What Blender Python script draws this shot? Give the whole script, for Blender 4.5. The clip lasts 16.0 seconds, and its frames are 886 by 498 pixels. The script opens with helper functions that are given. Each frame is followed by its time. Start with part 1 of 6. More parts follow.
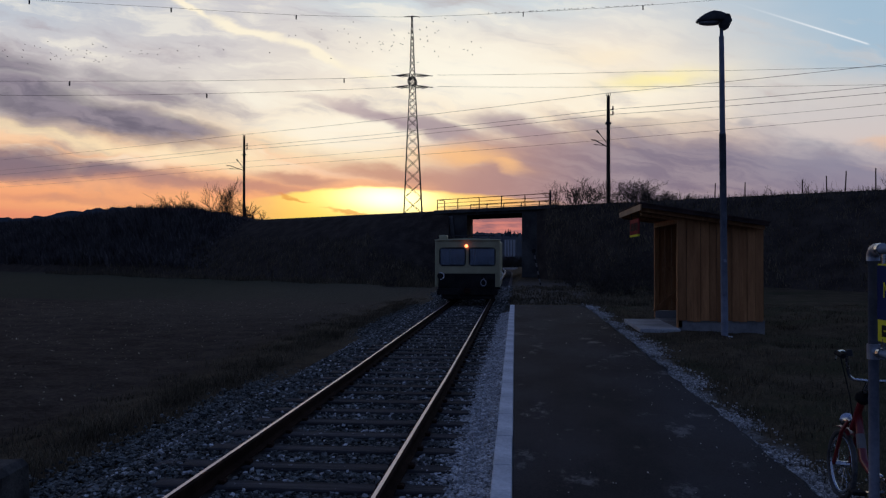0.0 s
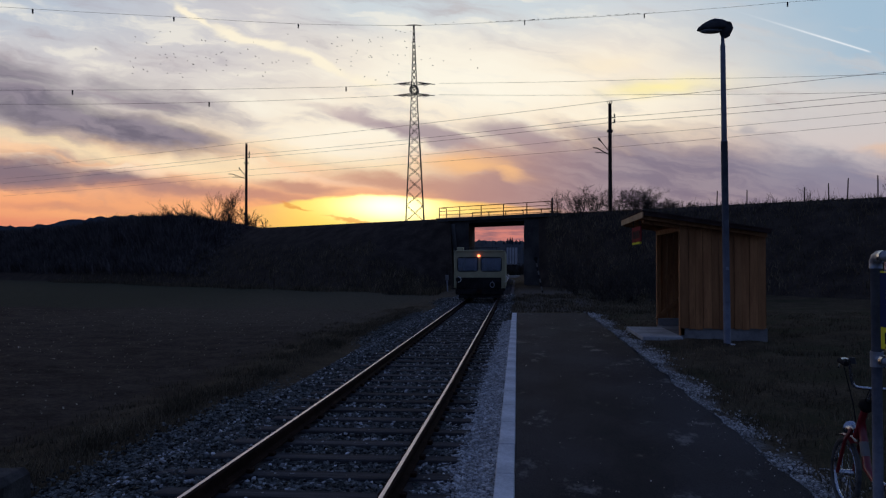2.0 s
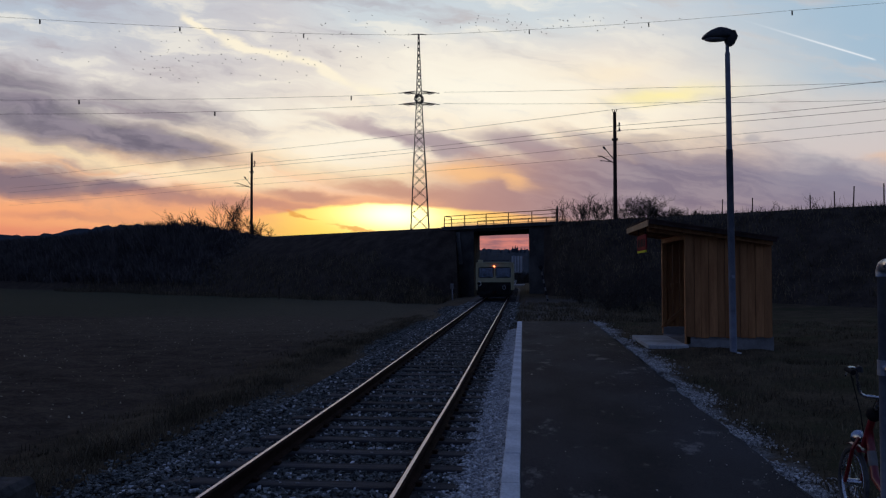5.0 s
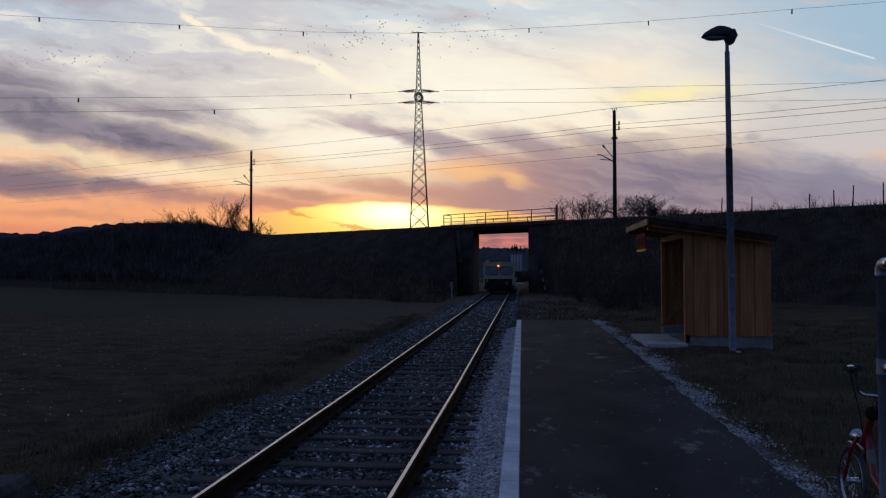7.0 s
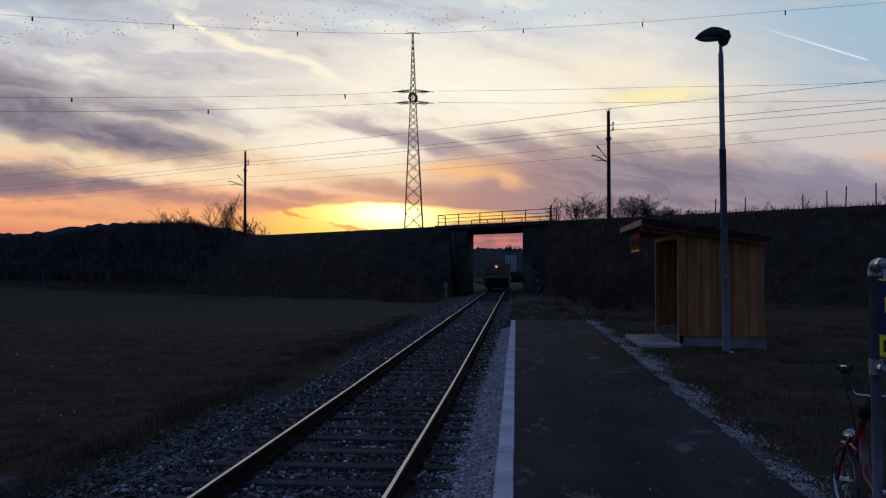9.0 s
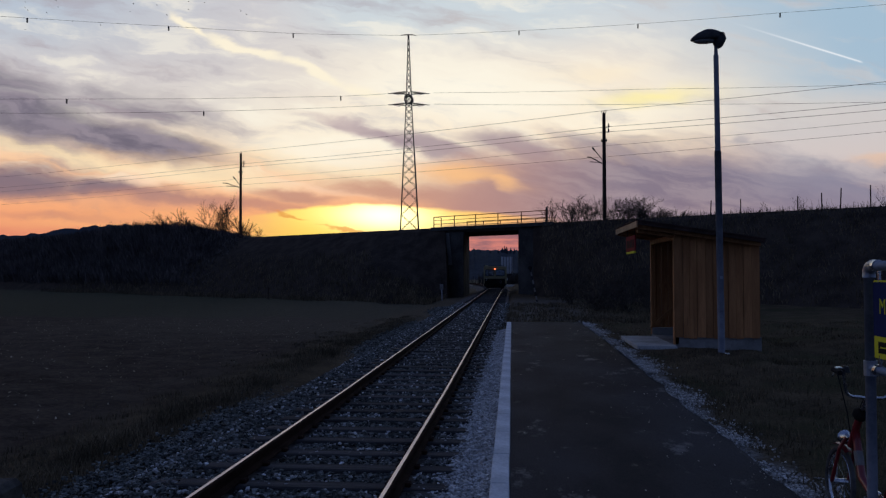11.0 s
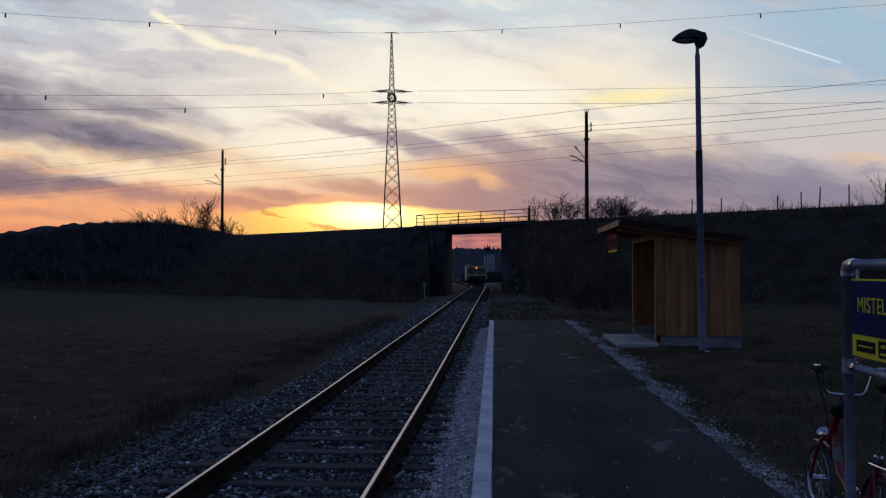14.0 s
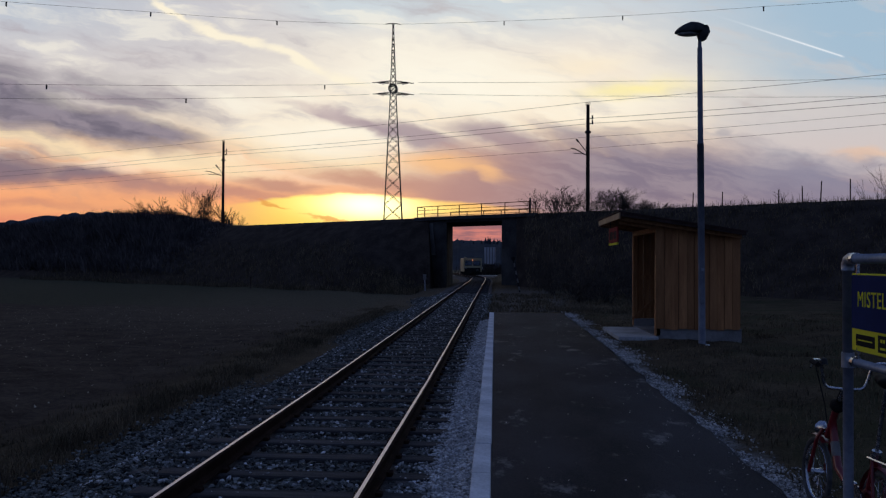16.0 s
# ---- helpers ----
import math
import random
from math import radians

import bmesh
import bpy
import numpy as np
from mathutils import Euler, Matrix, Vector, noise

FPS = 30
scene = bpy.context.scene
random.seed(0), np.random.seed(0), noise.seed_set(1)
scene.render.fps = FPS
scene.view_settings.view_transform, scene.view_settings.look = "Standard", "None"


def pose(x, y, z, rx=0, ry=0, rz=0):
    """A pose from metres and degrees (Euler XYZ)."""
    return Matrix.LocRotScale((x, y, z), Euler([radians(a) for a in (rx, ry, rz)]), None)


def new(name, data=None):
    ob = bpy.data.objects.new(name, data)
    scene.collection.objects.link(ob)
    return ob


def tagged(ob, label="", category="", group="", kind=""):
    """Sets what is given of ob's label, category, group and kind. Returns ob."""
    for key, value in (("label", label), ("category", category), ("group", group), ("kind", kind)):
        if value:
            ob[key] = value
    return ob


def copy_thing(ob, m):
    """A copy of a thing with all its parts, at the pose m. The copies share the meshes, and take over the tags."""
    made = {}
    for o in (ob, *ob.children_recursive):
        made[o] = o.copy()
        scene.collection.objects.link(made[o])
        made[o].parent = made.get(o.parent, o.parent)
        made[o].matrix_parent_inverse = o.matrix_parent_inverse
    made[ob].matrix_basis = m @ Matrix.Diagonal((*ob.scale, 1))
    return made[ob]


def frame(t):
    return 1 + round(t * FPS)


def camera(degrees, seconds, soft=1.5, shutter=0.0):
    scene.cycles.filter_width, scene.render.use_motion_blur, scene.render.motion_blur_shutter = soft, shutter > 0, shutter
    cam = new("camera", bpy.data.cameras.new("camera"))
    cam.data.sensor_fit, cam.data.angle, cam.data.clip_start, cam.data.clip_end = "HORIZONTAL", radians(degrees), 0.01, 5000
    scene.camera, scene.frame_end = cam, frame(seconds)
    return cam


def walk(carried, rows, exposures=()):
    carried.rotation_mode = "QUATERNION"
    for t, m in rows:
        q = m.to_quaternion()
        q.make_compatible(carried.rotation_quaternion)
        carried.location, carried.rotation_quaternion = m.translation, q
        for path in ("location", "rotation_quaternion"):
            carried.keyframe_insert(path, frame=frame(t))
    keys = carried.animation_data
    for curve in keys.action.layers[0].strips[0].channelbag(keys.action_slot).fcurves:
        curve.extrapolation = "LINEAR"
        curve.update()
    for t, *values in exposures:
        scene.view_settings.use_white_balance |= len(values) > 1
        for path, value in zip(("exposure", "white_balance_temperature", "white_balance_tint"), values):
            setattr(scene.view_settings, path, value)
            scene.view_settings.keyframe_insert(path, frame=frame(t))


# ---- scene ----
# World: origin under the camera at rail level, y along the straight track, x to the right, z = 0 on the rail heads.
EYE_Z = 1.74
cam = camera(57, 16.0, soft=1.25)
# seconds, turn to the left of the track, tilt upwards, roll (degrees): a hand-held camera on one spot
WALK = [
    (0, 5.42, 0.437, -0),
    (0.5, 5.439, 0.492, 0.005),
    (1, 5.422, 0.57, 0.011),
    (1.5, 5.555, 0.785, -0.02),
    (2, 5.559, 0.994, -0.068),
    (2.5, 5.668, 1.04, -0.025),
    (3, 5.681, 1.095, 0.042),
    (3.5, 5.702, 1.285, -0.026),
    (4, 5.818, 1.455, -0.102),
    (6.5, 5.941, 1.634, -0.134),
    (7, 5.872, 1.487, -0.068),
    (7.5, 5.792, 1.446, -0.061),
    (8, 5.711, 1.527, -0.081),
    (8.5, 5.586, 1.543, -0.085),
    (9, 5.473, 1.515, -0.049),
    (11.5, 5.117, 1.648, -0.039),
    (12, 5.095, 1.531, 0.043),
    (12.5, 5.004, 1.361, -0.03),
    (13, 4.514, 1.552, 0.003),
    (13.5, 4.116, 1.71, -0.048),
    (14, 3.971, 1.514, -0.032),
    (14.5, 3.995, 1.516, 0.233),
    (15, 4.112, 1.592, 0.441),
    (15.5, 4.122, 1.363, 0.441),
    (16, 4.006, 0.949, 0.314),
]


def held(turn, tilt, roll):
    return pose(0, 0, EYE_Z, 0, 0, turn) @ pose(0, 0, 0, 90 + tilt, 0, 0) @ pose(0, 0, 0, 0, 0, roll)


walk(cam, [(t, held(a, b, c)) for t, a, b, c in WALK], exposures=[(0, 0.0), (16, 0.0)])

# ---- world: a dusk sky with lit cloud, the sun just behind the clouds over the horizon ----
SUN_TURN = -9.0   # degrees to the right of the track's direction
world = bpy.data.worlds.new("dusk_sky")
scene.world = world
world.use_nodes = True
wt = world.node_tree
wt.nodes.clear()


class Nodes:
    """Small arithmetic on node sockets."""

    def __init__(self, tree):
        self.tree = tree

    def put(self, sock, value):
        if hasattr(value, "is_linked"):
            self.tree.links.new(value, sock)
        else:
            sock.default_value = value

    def math(self, op, a, b=0.0, c=0.0, clamp=False):
        n = self.tree.nodes.new("ShaderNodeMath")
        n.operation, n.use_clamp = op, clamp
        for s, v in zip(n.inputs, (a, b, c)):
            self.put(s, v)
        return n.outputs[0]

    def dot(self, a, vec):
        n = self.tree.nodes.new("ShaderNodeVectorMath")
        n.operation = "DOT_PRODUCT"
        self.put(n.inputs[0], a)
        n.inputs[1].default_value = vec
        return n.outputs["Value"]

    def xyz(self, x, y, z=0.0):
        n = self.tree.nodes.new("ShaderNodeCombineXYZ")
        for s, v in zip(n.inputs, (x, y, z)):
            self.put(s, v)
        return n.outputs[0]

    def noise(self, vec, scale, detail=4.0, rough=0.55):
        n = self.tree.nodes.new("ShaderNodeTexNoise")
        self.put(n.inputs["Vector"], vec)
        n.inputs["Scale"].default_value = scale
        n.inputs["Detail"].default_value = detail
        n.inputs["Roughness"].default_value = rough
        return n.outputs["Fac"]

    def ramp(self, fac, stops, mode="LINEAR"):
        n = self.tree.nodes.new("ShaderNodeValToRGB")
        n.color_ramp.interpolation = mode
        e = n.color_ramp.elements
        while len(e) < len(stops):
            e.new(0.5)
        for el, (p, c) in zip(e, stops):
            el.position = p
            el.color = (*c, 1) if len(c) == 3 else c
        self.put(n.inputs[0], fac)
        return n.outputs[0]

    def mix(self, fac, a, b, mode="MIX"):
        n = self.tree.nodes.new("ShaderNodeMix")
        n.data_type, n.blend_type = "RGBA", mode
        n.clamp_factor = True
        self.put(n.inputs[0], fac)
        for s, v in ((n.inputs[6], a), (n.inputs[7], b)):
            self.put(s, (*v, 1) if isinstance(v, tuple) and len(v) == 3 else v)
        return n.outputs[2]

    def step(self, v, lo, hi):
        n = self.tree.nodes.new("ShaderNodeMapRange")
        n.interpolation_type = "SMOOTHSTEP"
        self.put(n.inputs[0], v)
        n.inputs[1].default_value, n.inputs[2].default_value = lo, hi
        return n.outputs[0]


def srgb(r, g, b):
    """Linear colour of an everyday 0 to 255 colour."""
    return tuple((c / 255 / 12.92) if c < 11 else ((c / 255 + 0.055) / 1.055) ** 2.4 for c in (r, g, b))


def build_sky():
    k = Nodes(wt)
    way = wt.nodes.new("ShaderNodeTexCoord").outputs["Generated"]
    a = radians(5.42)
    fwd = k.dot(way, (-math.sin(a), math.cos(a), 0))
    side = k.dot(way, (math.cos(a), math.sin(a), 0))
    up = k.dot(way, (0, 0, 1))
    front = k.math("MAXIMUM", fwd, 0.06)
    # the western sky in hundredths of its distance, to the right and up
    s0 = k.math("MULTIPLY", k.math("DIVIDE", side, front), 100.0)
    e0 = k.math("MULTIPLY", k.math("DIVIDE", up, front), 100.0)
    # wind-torn edges: the coordinates are warped at two scales
    wv = k.xyz(k.math("MULTIPLY", s0, 0.6), k.math("MULTIPLY", e0, 1.6), 3.0)
    w1 = k.math("SUBTRACT", k.noise(wv, 0.12, 3.5, 0.55), 0.5)
    w2 = k.math("SUBTRACT", k.noise(k.xyz(s0, k.math("MULTIPLY", e0, 2.2), 9.0), 0.12, 5, 0.55), 0.5)
    s = k.math("ADD", s0, k.math("MULTIPLY", w1, 9.0))
    e = k.math("ADD", e0, k.math("MULTIPLY", w2, 3.6))

    def lean(turn, fine, z):
        """Streaky cloud fibre along a direction that rises by turn degrees to the right."""
        c, n = math.cos(radians(turn)), math.sin(radians(turn))
        p = k.math("ADD", k.math("MULTIPLY", s, c), k.math("MULTIPLY", e, n))
        q = k.math("SUBTRACT", k.math("MULTIPLY", e, c), k.math("MULTIPLY", s, n))
        return k.noise(k.xyz(k.math("MULTIPLY", p, 0.07 * fine), k.math("MULTIPLY", q, 0.33 * fine), z), 1.0, 6, 0.56)

    torn = lean(-9, 1.0, 5.0)
    wisp = lean(-14, 2.2, 2.0)
    ruff = k.math("SUBTRACT", k.math("ADD", k.math("MULTIPLY", torn, 0.65), k.math("MULTIPLY", wisp, 0.35)), 0.5)

    def blob(cs, ce, turn, length, width, warped=True):
        """A soft streak round (cs, ce), its long side rising by turn degrees to the right."""
        c, n = math.cos(radians(turn)), math.sin(radians(turn))
        ds = k.math("SUBTRACT", s if warped else s0, cs)
        de = k.math("SUBTRACT", e if warped else e0, ce)
        p = k.math("DIVIDE", k.math("ADD", k.math("MULTIPLY", ds, c), k.math("MULTIPLY", de, n)), length)
        q = k.math("DIVIDE", k.math("SUBTRACT", k.math("MULTIPLY", de, c), k.math("MULTIPLY", ds, n)), width)
        r = k.math("ADD", k.math("MULTIPLY", p, p), k.math("MULTIPLY", q, q))
        return k.math("EXPONENT", k.math("MULTIPLY", r, -1.0))

    def total(parts):
        v = parts[0]
        for p in parts[1:]:
            v = k.math("MAXIMUM", v, p)
        return v

    def cloud(parts, lo, hi, amp):
        """Streaks with frayed edges."""
        return k.step(k.math("ADD", total(parts), k.math("MULTIPLY", ruff, amp)), lo, hi)

    def lay(sky, mask, amount, colour):
        return k.mix(k.math("MULTIPLY", mask, amount), sky, colour)

    # clear-sky colour by height, and by the angle from the sun
    el = k.math("ARCSINE", up)
    high = k.math("DIVIDE", el, math.pi / 2, clamp=True)
    west = k.ramp(high, [(0.0, (0.62, 0.20, 0.15)), (0.030, (0.80, 0.28, 0.16)), (0.047, (0.95, 0.42, 0.20)), (0.065, (0.96, 0.54, 0.31)),
                         (0.10, (0.94, 0.70, 0.46)), (0.14, (0.88, 0.75, 0.62)), (0.20, (0.66, 0.68, 0.71)),
                         (0.27, (0.11, 0.16, 0.25)), (0.45, (0.03, 0.045, 0.075)), (1.0, (0.010, 0.015, 0.026))])
    east = k.ramp(high, [(0.0, (0.025, 0.028, 0.045)), (0.12, (0.040, 0.045, 0.07)), (0.4, (0.022, 0.030, 0.05)), (1.0, (0.010, 0.015, 0.026))])
    b = radians(SUN_TURN)
    toward = k.dot(way, (math.sin(b), math.cos(b), 0))
    sky = k.mix(k.step(toward, -0.1, 0.9), east, west)
    ahead = k.step(toward, 0.3, 0.8)
    # high haze: lilac on the left, cream over the middle, clear blue on the right
    sky = lay(sky, k.math("MULTIPLY", k.math("MULTIPLY", k.step(s, -4.0, -28.0), k.step(e, 14.0, 21.0)), ahead), 0.85, srgb(203, 199, 203))
    sky = lay(sky, k.math("MULTIPLY", k.step(e, 23.0, 34.0), k.step(s, -16.0, -52.0)), 0.85, srgb(180, 194, 210))
    sky = lay(sky, k.math("MULTIPLY", k.step(e, 25.5, 32.0), k.math("MULTIPLY", k.step(s, -22.0, -8.0), k.step(s, 34.0, 10.0))), 0.65, srgb(200, 214, 222))
    sky = lay(sky, total([blob(6, 21.5, -2, 24, 5.5), blob(-9, 17, -8, 22, 4.5), blob(24, 19.5, 4, 18, 4.0)]), 0.85, srgb(255, 246, 226))
    sky = lay(sky, k.math("MULTIPLY", k.step(k.math("ADD", s, k.math("MULTIPLY", e, 0.7)), 36.0, 74.0), k.step(e, 14.0, 25.0)), 0.95, srgb(160, 188, 210))
    sky = lay(sky, k.math("MULTIPLY", k.step(s, 22.0, 44.0), k.math("MULTIPLY", k.step(e, 7.0, 12.0), k.step(e, 24.0, 17.0))), 0.80, srgb(198, 196, 202))
    # mottling of the thin veil
    sky = lay(sky, k.math("MULTIPLY", k.math("MULTIPLY", k.step(torn, 0.50, 0.68), ahead), k.step(e0, 9.0, 16.0)), 0.50, k.mix(k.step(s0, -14.0, 16.0), srgb(170, 164, 176), srgb(208, 206, 206)))
    sky = lay(sky, k.math("MULTIPLY", k.math("MULTIPLY", k.step(torn, 0.50, 0.34), ahead), k.math("MULTIPLY", k.step(e0, 8.0, 13.0), k.step(s0, 40.0, 12.0))), 0.50, srgb(255, 248, 230))
    # warm light between the clouds
    sky = lay(sky, cloud([blob(-46, 14.6, -13, 16, 1.1), blob(-29, 12.0, -6, 13, 1.9), blob(-12, 12.6, -9, 14, 2.2)], 0.10, 1.0, 0.9), 0.85, srgb(254, 229, 188))
    sky = lay(sky, cloud([blob(-30, 6.3, 0, 30, 1.5)], 0.1, 0.9, 0.7), 0.70, srgb(250, 178, 122))
    # grey streaks on the left
    grey_l = cloud([
        blob(-50, 19.4, -13, 12, 3.1), k.math("MULTIPLY", blob(-40, 16.6, -11, 13, 2.2), 1.1), k.math("MULTIPLY", blob(-33, 15.6, -6, 7, 1.6), 0.9),
        k.math("MULTIPLY", blob(-54, 23.4, -10, 10, 2.2), 0.75), k.math("MULTIPLY", blob(-37, 20.4, -16, 11, 2.6), 0.55),
    ], 0.0, 0.95, 1.15)
    sky = lay(sky, grey_l, 0.97, k.mix(k.step(wisp, 0.36, 0.64), srgb(108, 102, 119), srgb(142, 133, 146)))
    grey_c = cloud([blob(-52, 11.2, -3, 13, 2.3), k.math("MULTIPLY", blob(-41, 10.2, -8, 11, 1.7), 1.0), k.math("MULTIPLY", blob(-28, 8.6, -5, 17, 1.0), 0.85)], 0.05, 0.95, 1.1)
    sky = lay(sky, grey_c, 0.95, k.mix(k.step(e, 8.0, 11.0), srgb(202, 144, 124), srgb(126, 110, 124)))
    sky = lay(sky, cloud([k.math("MULTIPLY", blob(-46, 7.0, -2, 16, 0.8), 0.8)], 0.2, 1.0, 0.9), 0.60, srgb(200, 136, 116))
    # streaks over the middle
    sky = lay(sky, cloud([blob(-10, 17.8, -18, 6.5, 1.1)], 0.10, 1.0, 1.0), 0.72, srgb(184, 162, 168))
    sky = lay(sky, cloud([blob(-18, 9.6, -4, 6, 1.0), blob(-6, 9.9, -6, 9, 1.35)], 0.10, 0.95, 1.0), 0.85, srgb(196, 144, 126))
    sky = lay(sky, cloud([blob(-2, 15.8, -12, 8, 1.2), blob(9, 15.9, -6, 7, 1.6)], 0.0, 0.9, 1.0), 0.85, srgb(158, 138, 150))
    # the long mauve bank over the right half
    rim = k.math("MULTIPLY", k.math("MAXIMUM", k.math("SUBTRACT", s, 27.0), 0.0), 0.15)
    edge = k.math("SUBTRACT", k.math("SUBTRACT", 16.6, rim), e)
    edge = k.math("SUBTRACT", edge, k.math("MULTIPLY", k.math("MAXIMUM", k.math("SUBTRACT", 15.0, s), 0.0), 0.20))
    bank = k.math("MULTIPLY", k.step(k.math("ADD", edge, k.math("MULTIPLY", ruff, 9.0)), -2.0, 3.4), k.step(k.math("ADD", s, k.math("MULTIPLY", e, 0.4)), -4.0, 8.0))
    mauve = k.mix(k.step(s0, -2.0, 26.0), srgb(186, 142, 134), k.mix(k.step(wisp, 0.36, 0.64), srgb(120, 113, 135), srgb(146, 136, 150)))
    mauve = k.mix(k.math("MULTIPLY", k.step(s0, 30.0, 52.0), 0.75), mauve, srgb(130, 130, 154))
    sky = lay(sky, bank, 0.93, mauve)
    sky = lay(sky, cloud([blob(37.0, 16.4, 0, 1.7, 0.75)], 0.3, 0.9, 0.5), 0.45, srgb(150, 148, 162))
    sky = lay(sky, cloud([blob(54, 14.0, 0, 5, 0.9)], 0.2, 1.0, 0.8), 0.60, srgb(232, 192, 162))
    # gold lobe under the bank, and its tip
    sky = lay(sky, cloud([blob(1.5, 12.3, -5, 7, 1.5), k.math("MULTIPLY", blob(7.0, 11.3, -12, 4, 1.0), 0.9)], 0.0, 1.15, 0.9), 0.92, srgb(251, 194, 136))
    sky = lay(sky, cloud([blob(1, 22.5, -6, 17, 5.0), blob(-14, 14.5, -8, 12, 2.0)], 0.1, 1.3, 1.0), 0.75, srgb(255, 250, 234))
    # old bright trails, broad and ragged, and the fresh thin one
    trail = total([blob(-30.5, 30.4, -42, 3.2, 0.55), blob(-24.5, 27.7, -17, 6.0, 0.85), blob(-17.0, 25.1, -22, 5.5, 0.75), k.math("MULTIPLY", blob(-10.0, 22.3, -20, 5, 0.8), 0.75)])
    sky = lay(sky, k.step(k.math("ADD", trail, k.math("MULTIPLY", ruff, 0.6)), 0.15, 0.85), 0.95, srgb(254, 243, 218))
    sky = k.mix(k.math("MULTIPLY", k.math("MULTIPLY", blob(47, 27.55, -17.2, 12.0, 0.11, False), 0.9), k.math("MULTIPLY", k.step(s0, 33.0, 49.5), k.step(s0, 52.6, 51.9))), sky, (0.85, 0.88, 0.92))
    # thin lit spot near the line, as of a mock sun
    sky = lay(sky, blob(26.5, 21.6, 4, 6.0, 1.0), 0.85, srgb(255, 240, 170))
    sky = lay(sky, blob(20.0, 24.6, 2, 6.0, 1.0), 0.55, srgb(253, 236, 206))
    # the hidden sun: a wedge of gold under the mauve cloud's sharp lower edge
    lip = k.math("SUBTRACT", k.math("SUBTRACT", k.math("ADD", 7.72, k.math("MULTIPLY", w2, 1.3)), k.math("MULTIPLY", k.math("MAXIMUM", k.math("SUBTRACT", -11.0, s), 0.0), 0.19)), k.math("ADD", k.math("MULTIPLY", s0, 0.075), e0))
    wedge = k.math("MULTIPLY", k.step(lip, -0.25, 0.30), k.math("MULTIPLY", k.step(s, -27.0, -15.0), k.step(s0, 17.0, 6.0)))
    sky = lay(sky, wedge, 0.92, k.mix(k.step(s0, -14.0, 10.0), (1.05, 0.72, 0.12), (1.05, 0.55, 0.17)))
    hot = k.math("MULTIPLY", wedge, total([blob(-9.0, 7.0, -4, 10.0, 2.0, False), k.math("MULTIPLY", blob(-2.0, 6.6, -4, 7.0, 0.9, False), 0.8)]))
    sky = lay(sky, hot, 0.95, (1.25, 1.0, 0.26))
    sky = k.mix(k.math("MULTIPLY", wedge, blob(-6.8, 7.0, -3, 5.2, 1.8, False)), sky, (1.9, 1.8, 1.0))
    sky = lay(sky, cloud([blob(-18.5, 6.9, -14, 2.6, 0.26), blob(-10.5, 5.35, -2, 5.5, 0.22)], 0.25, 0.9, 0.5), 0.65, srgb(226, 140, 66))
    # pink haze low on the right, banded
    low = k.math("MULTIPLY", k.step(s0, -1.0, 2.0), k.step(e0, 6.4, 5.2))
    band = k.noise(k.xyz(k.math("MULTIPLY", s0, 0.25), k.math("MULTIPLY", e0, 1.7), 7.0), 1.0, 4, 0.55)
    sky = lay(sky, low, 0.95, k.mix(k.step(band, 0.36, 0.62), srgb(146, 98, 110), srgb(206, 124, 118)))
    # the dome above and behind: clear, deep blue
    dome = k.mix(k.step(toward, -0.6, 0.8), (0.093, 0.139, 0.298), (0.058, 0.103, 0.285))
    sky = k.mix(k.step(el, radians(18.5), radians(38.0)), sky, dome)
    sky = k.mix(k.step(toward, 0.55, 0.05), sky, dome)
    # below the horizon
    sky = k.mix(k.step(up, 0.0, -0.03), sky, (0.02, 0.018, 0.02))
    bg = wt.nodes.new("ShaderNodeBackground")
    k.put(bg.inputs[0], sky)
    bg.inputs[1].default_value = SKY_STRENGTH
    out = wt.nodes.new("ShaderNodeOutputWorld")
    wt.links.new(bg.outputs[0], out.inputs[0])


SKY_STRENGTH = 1.0
build_sky()


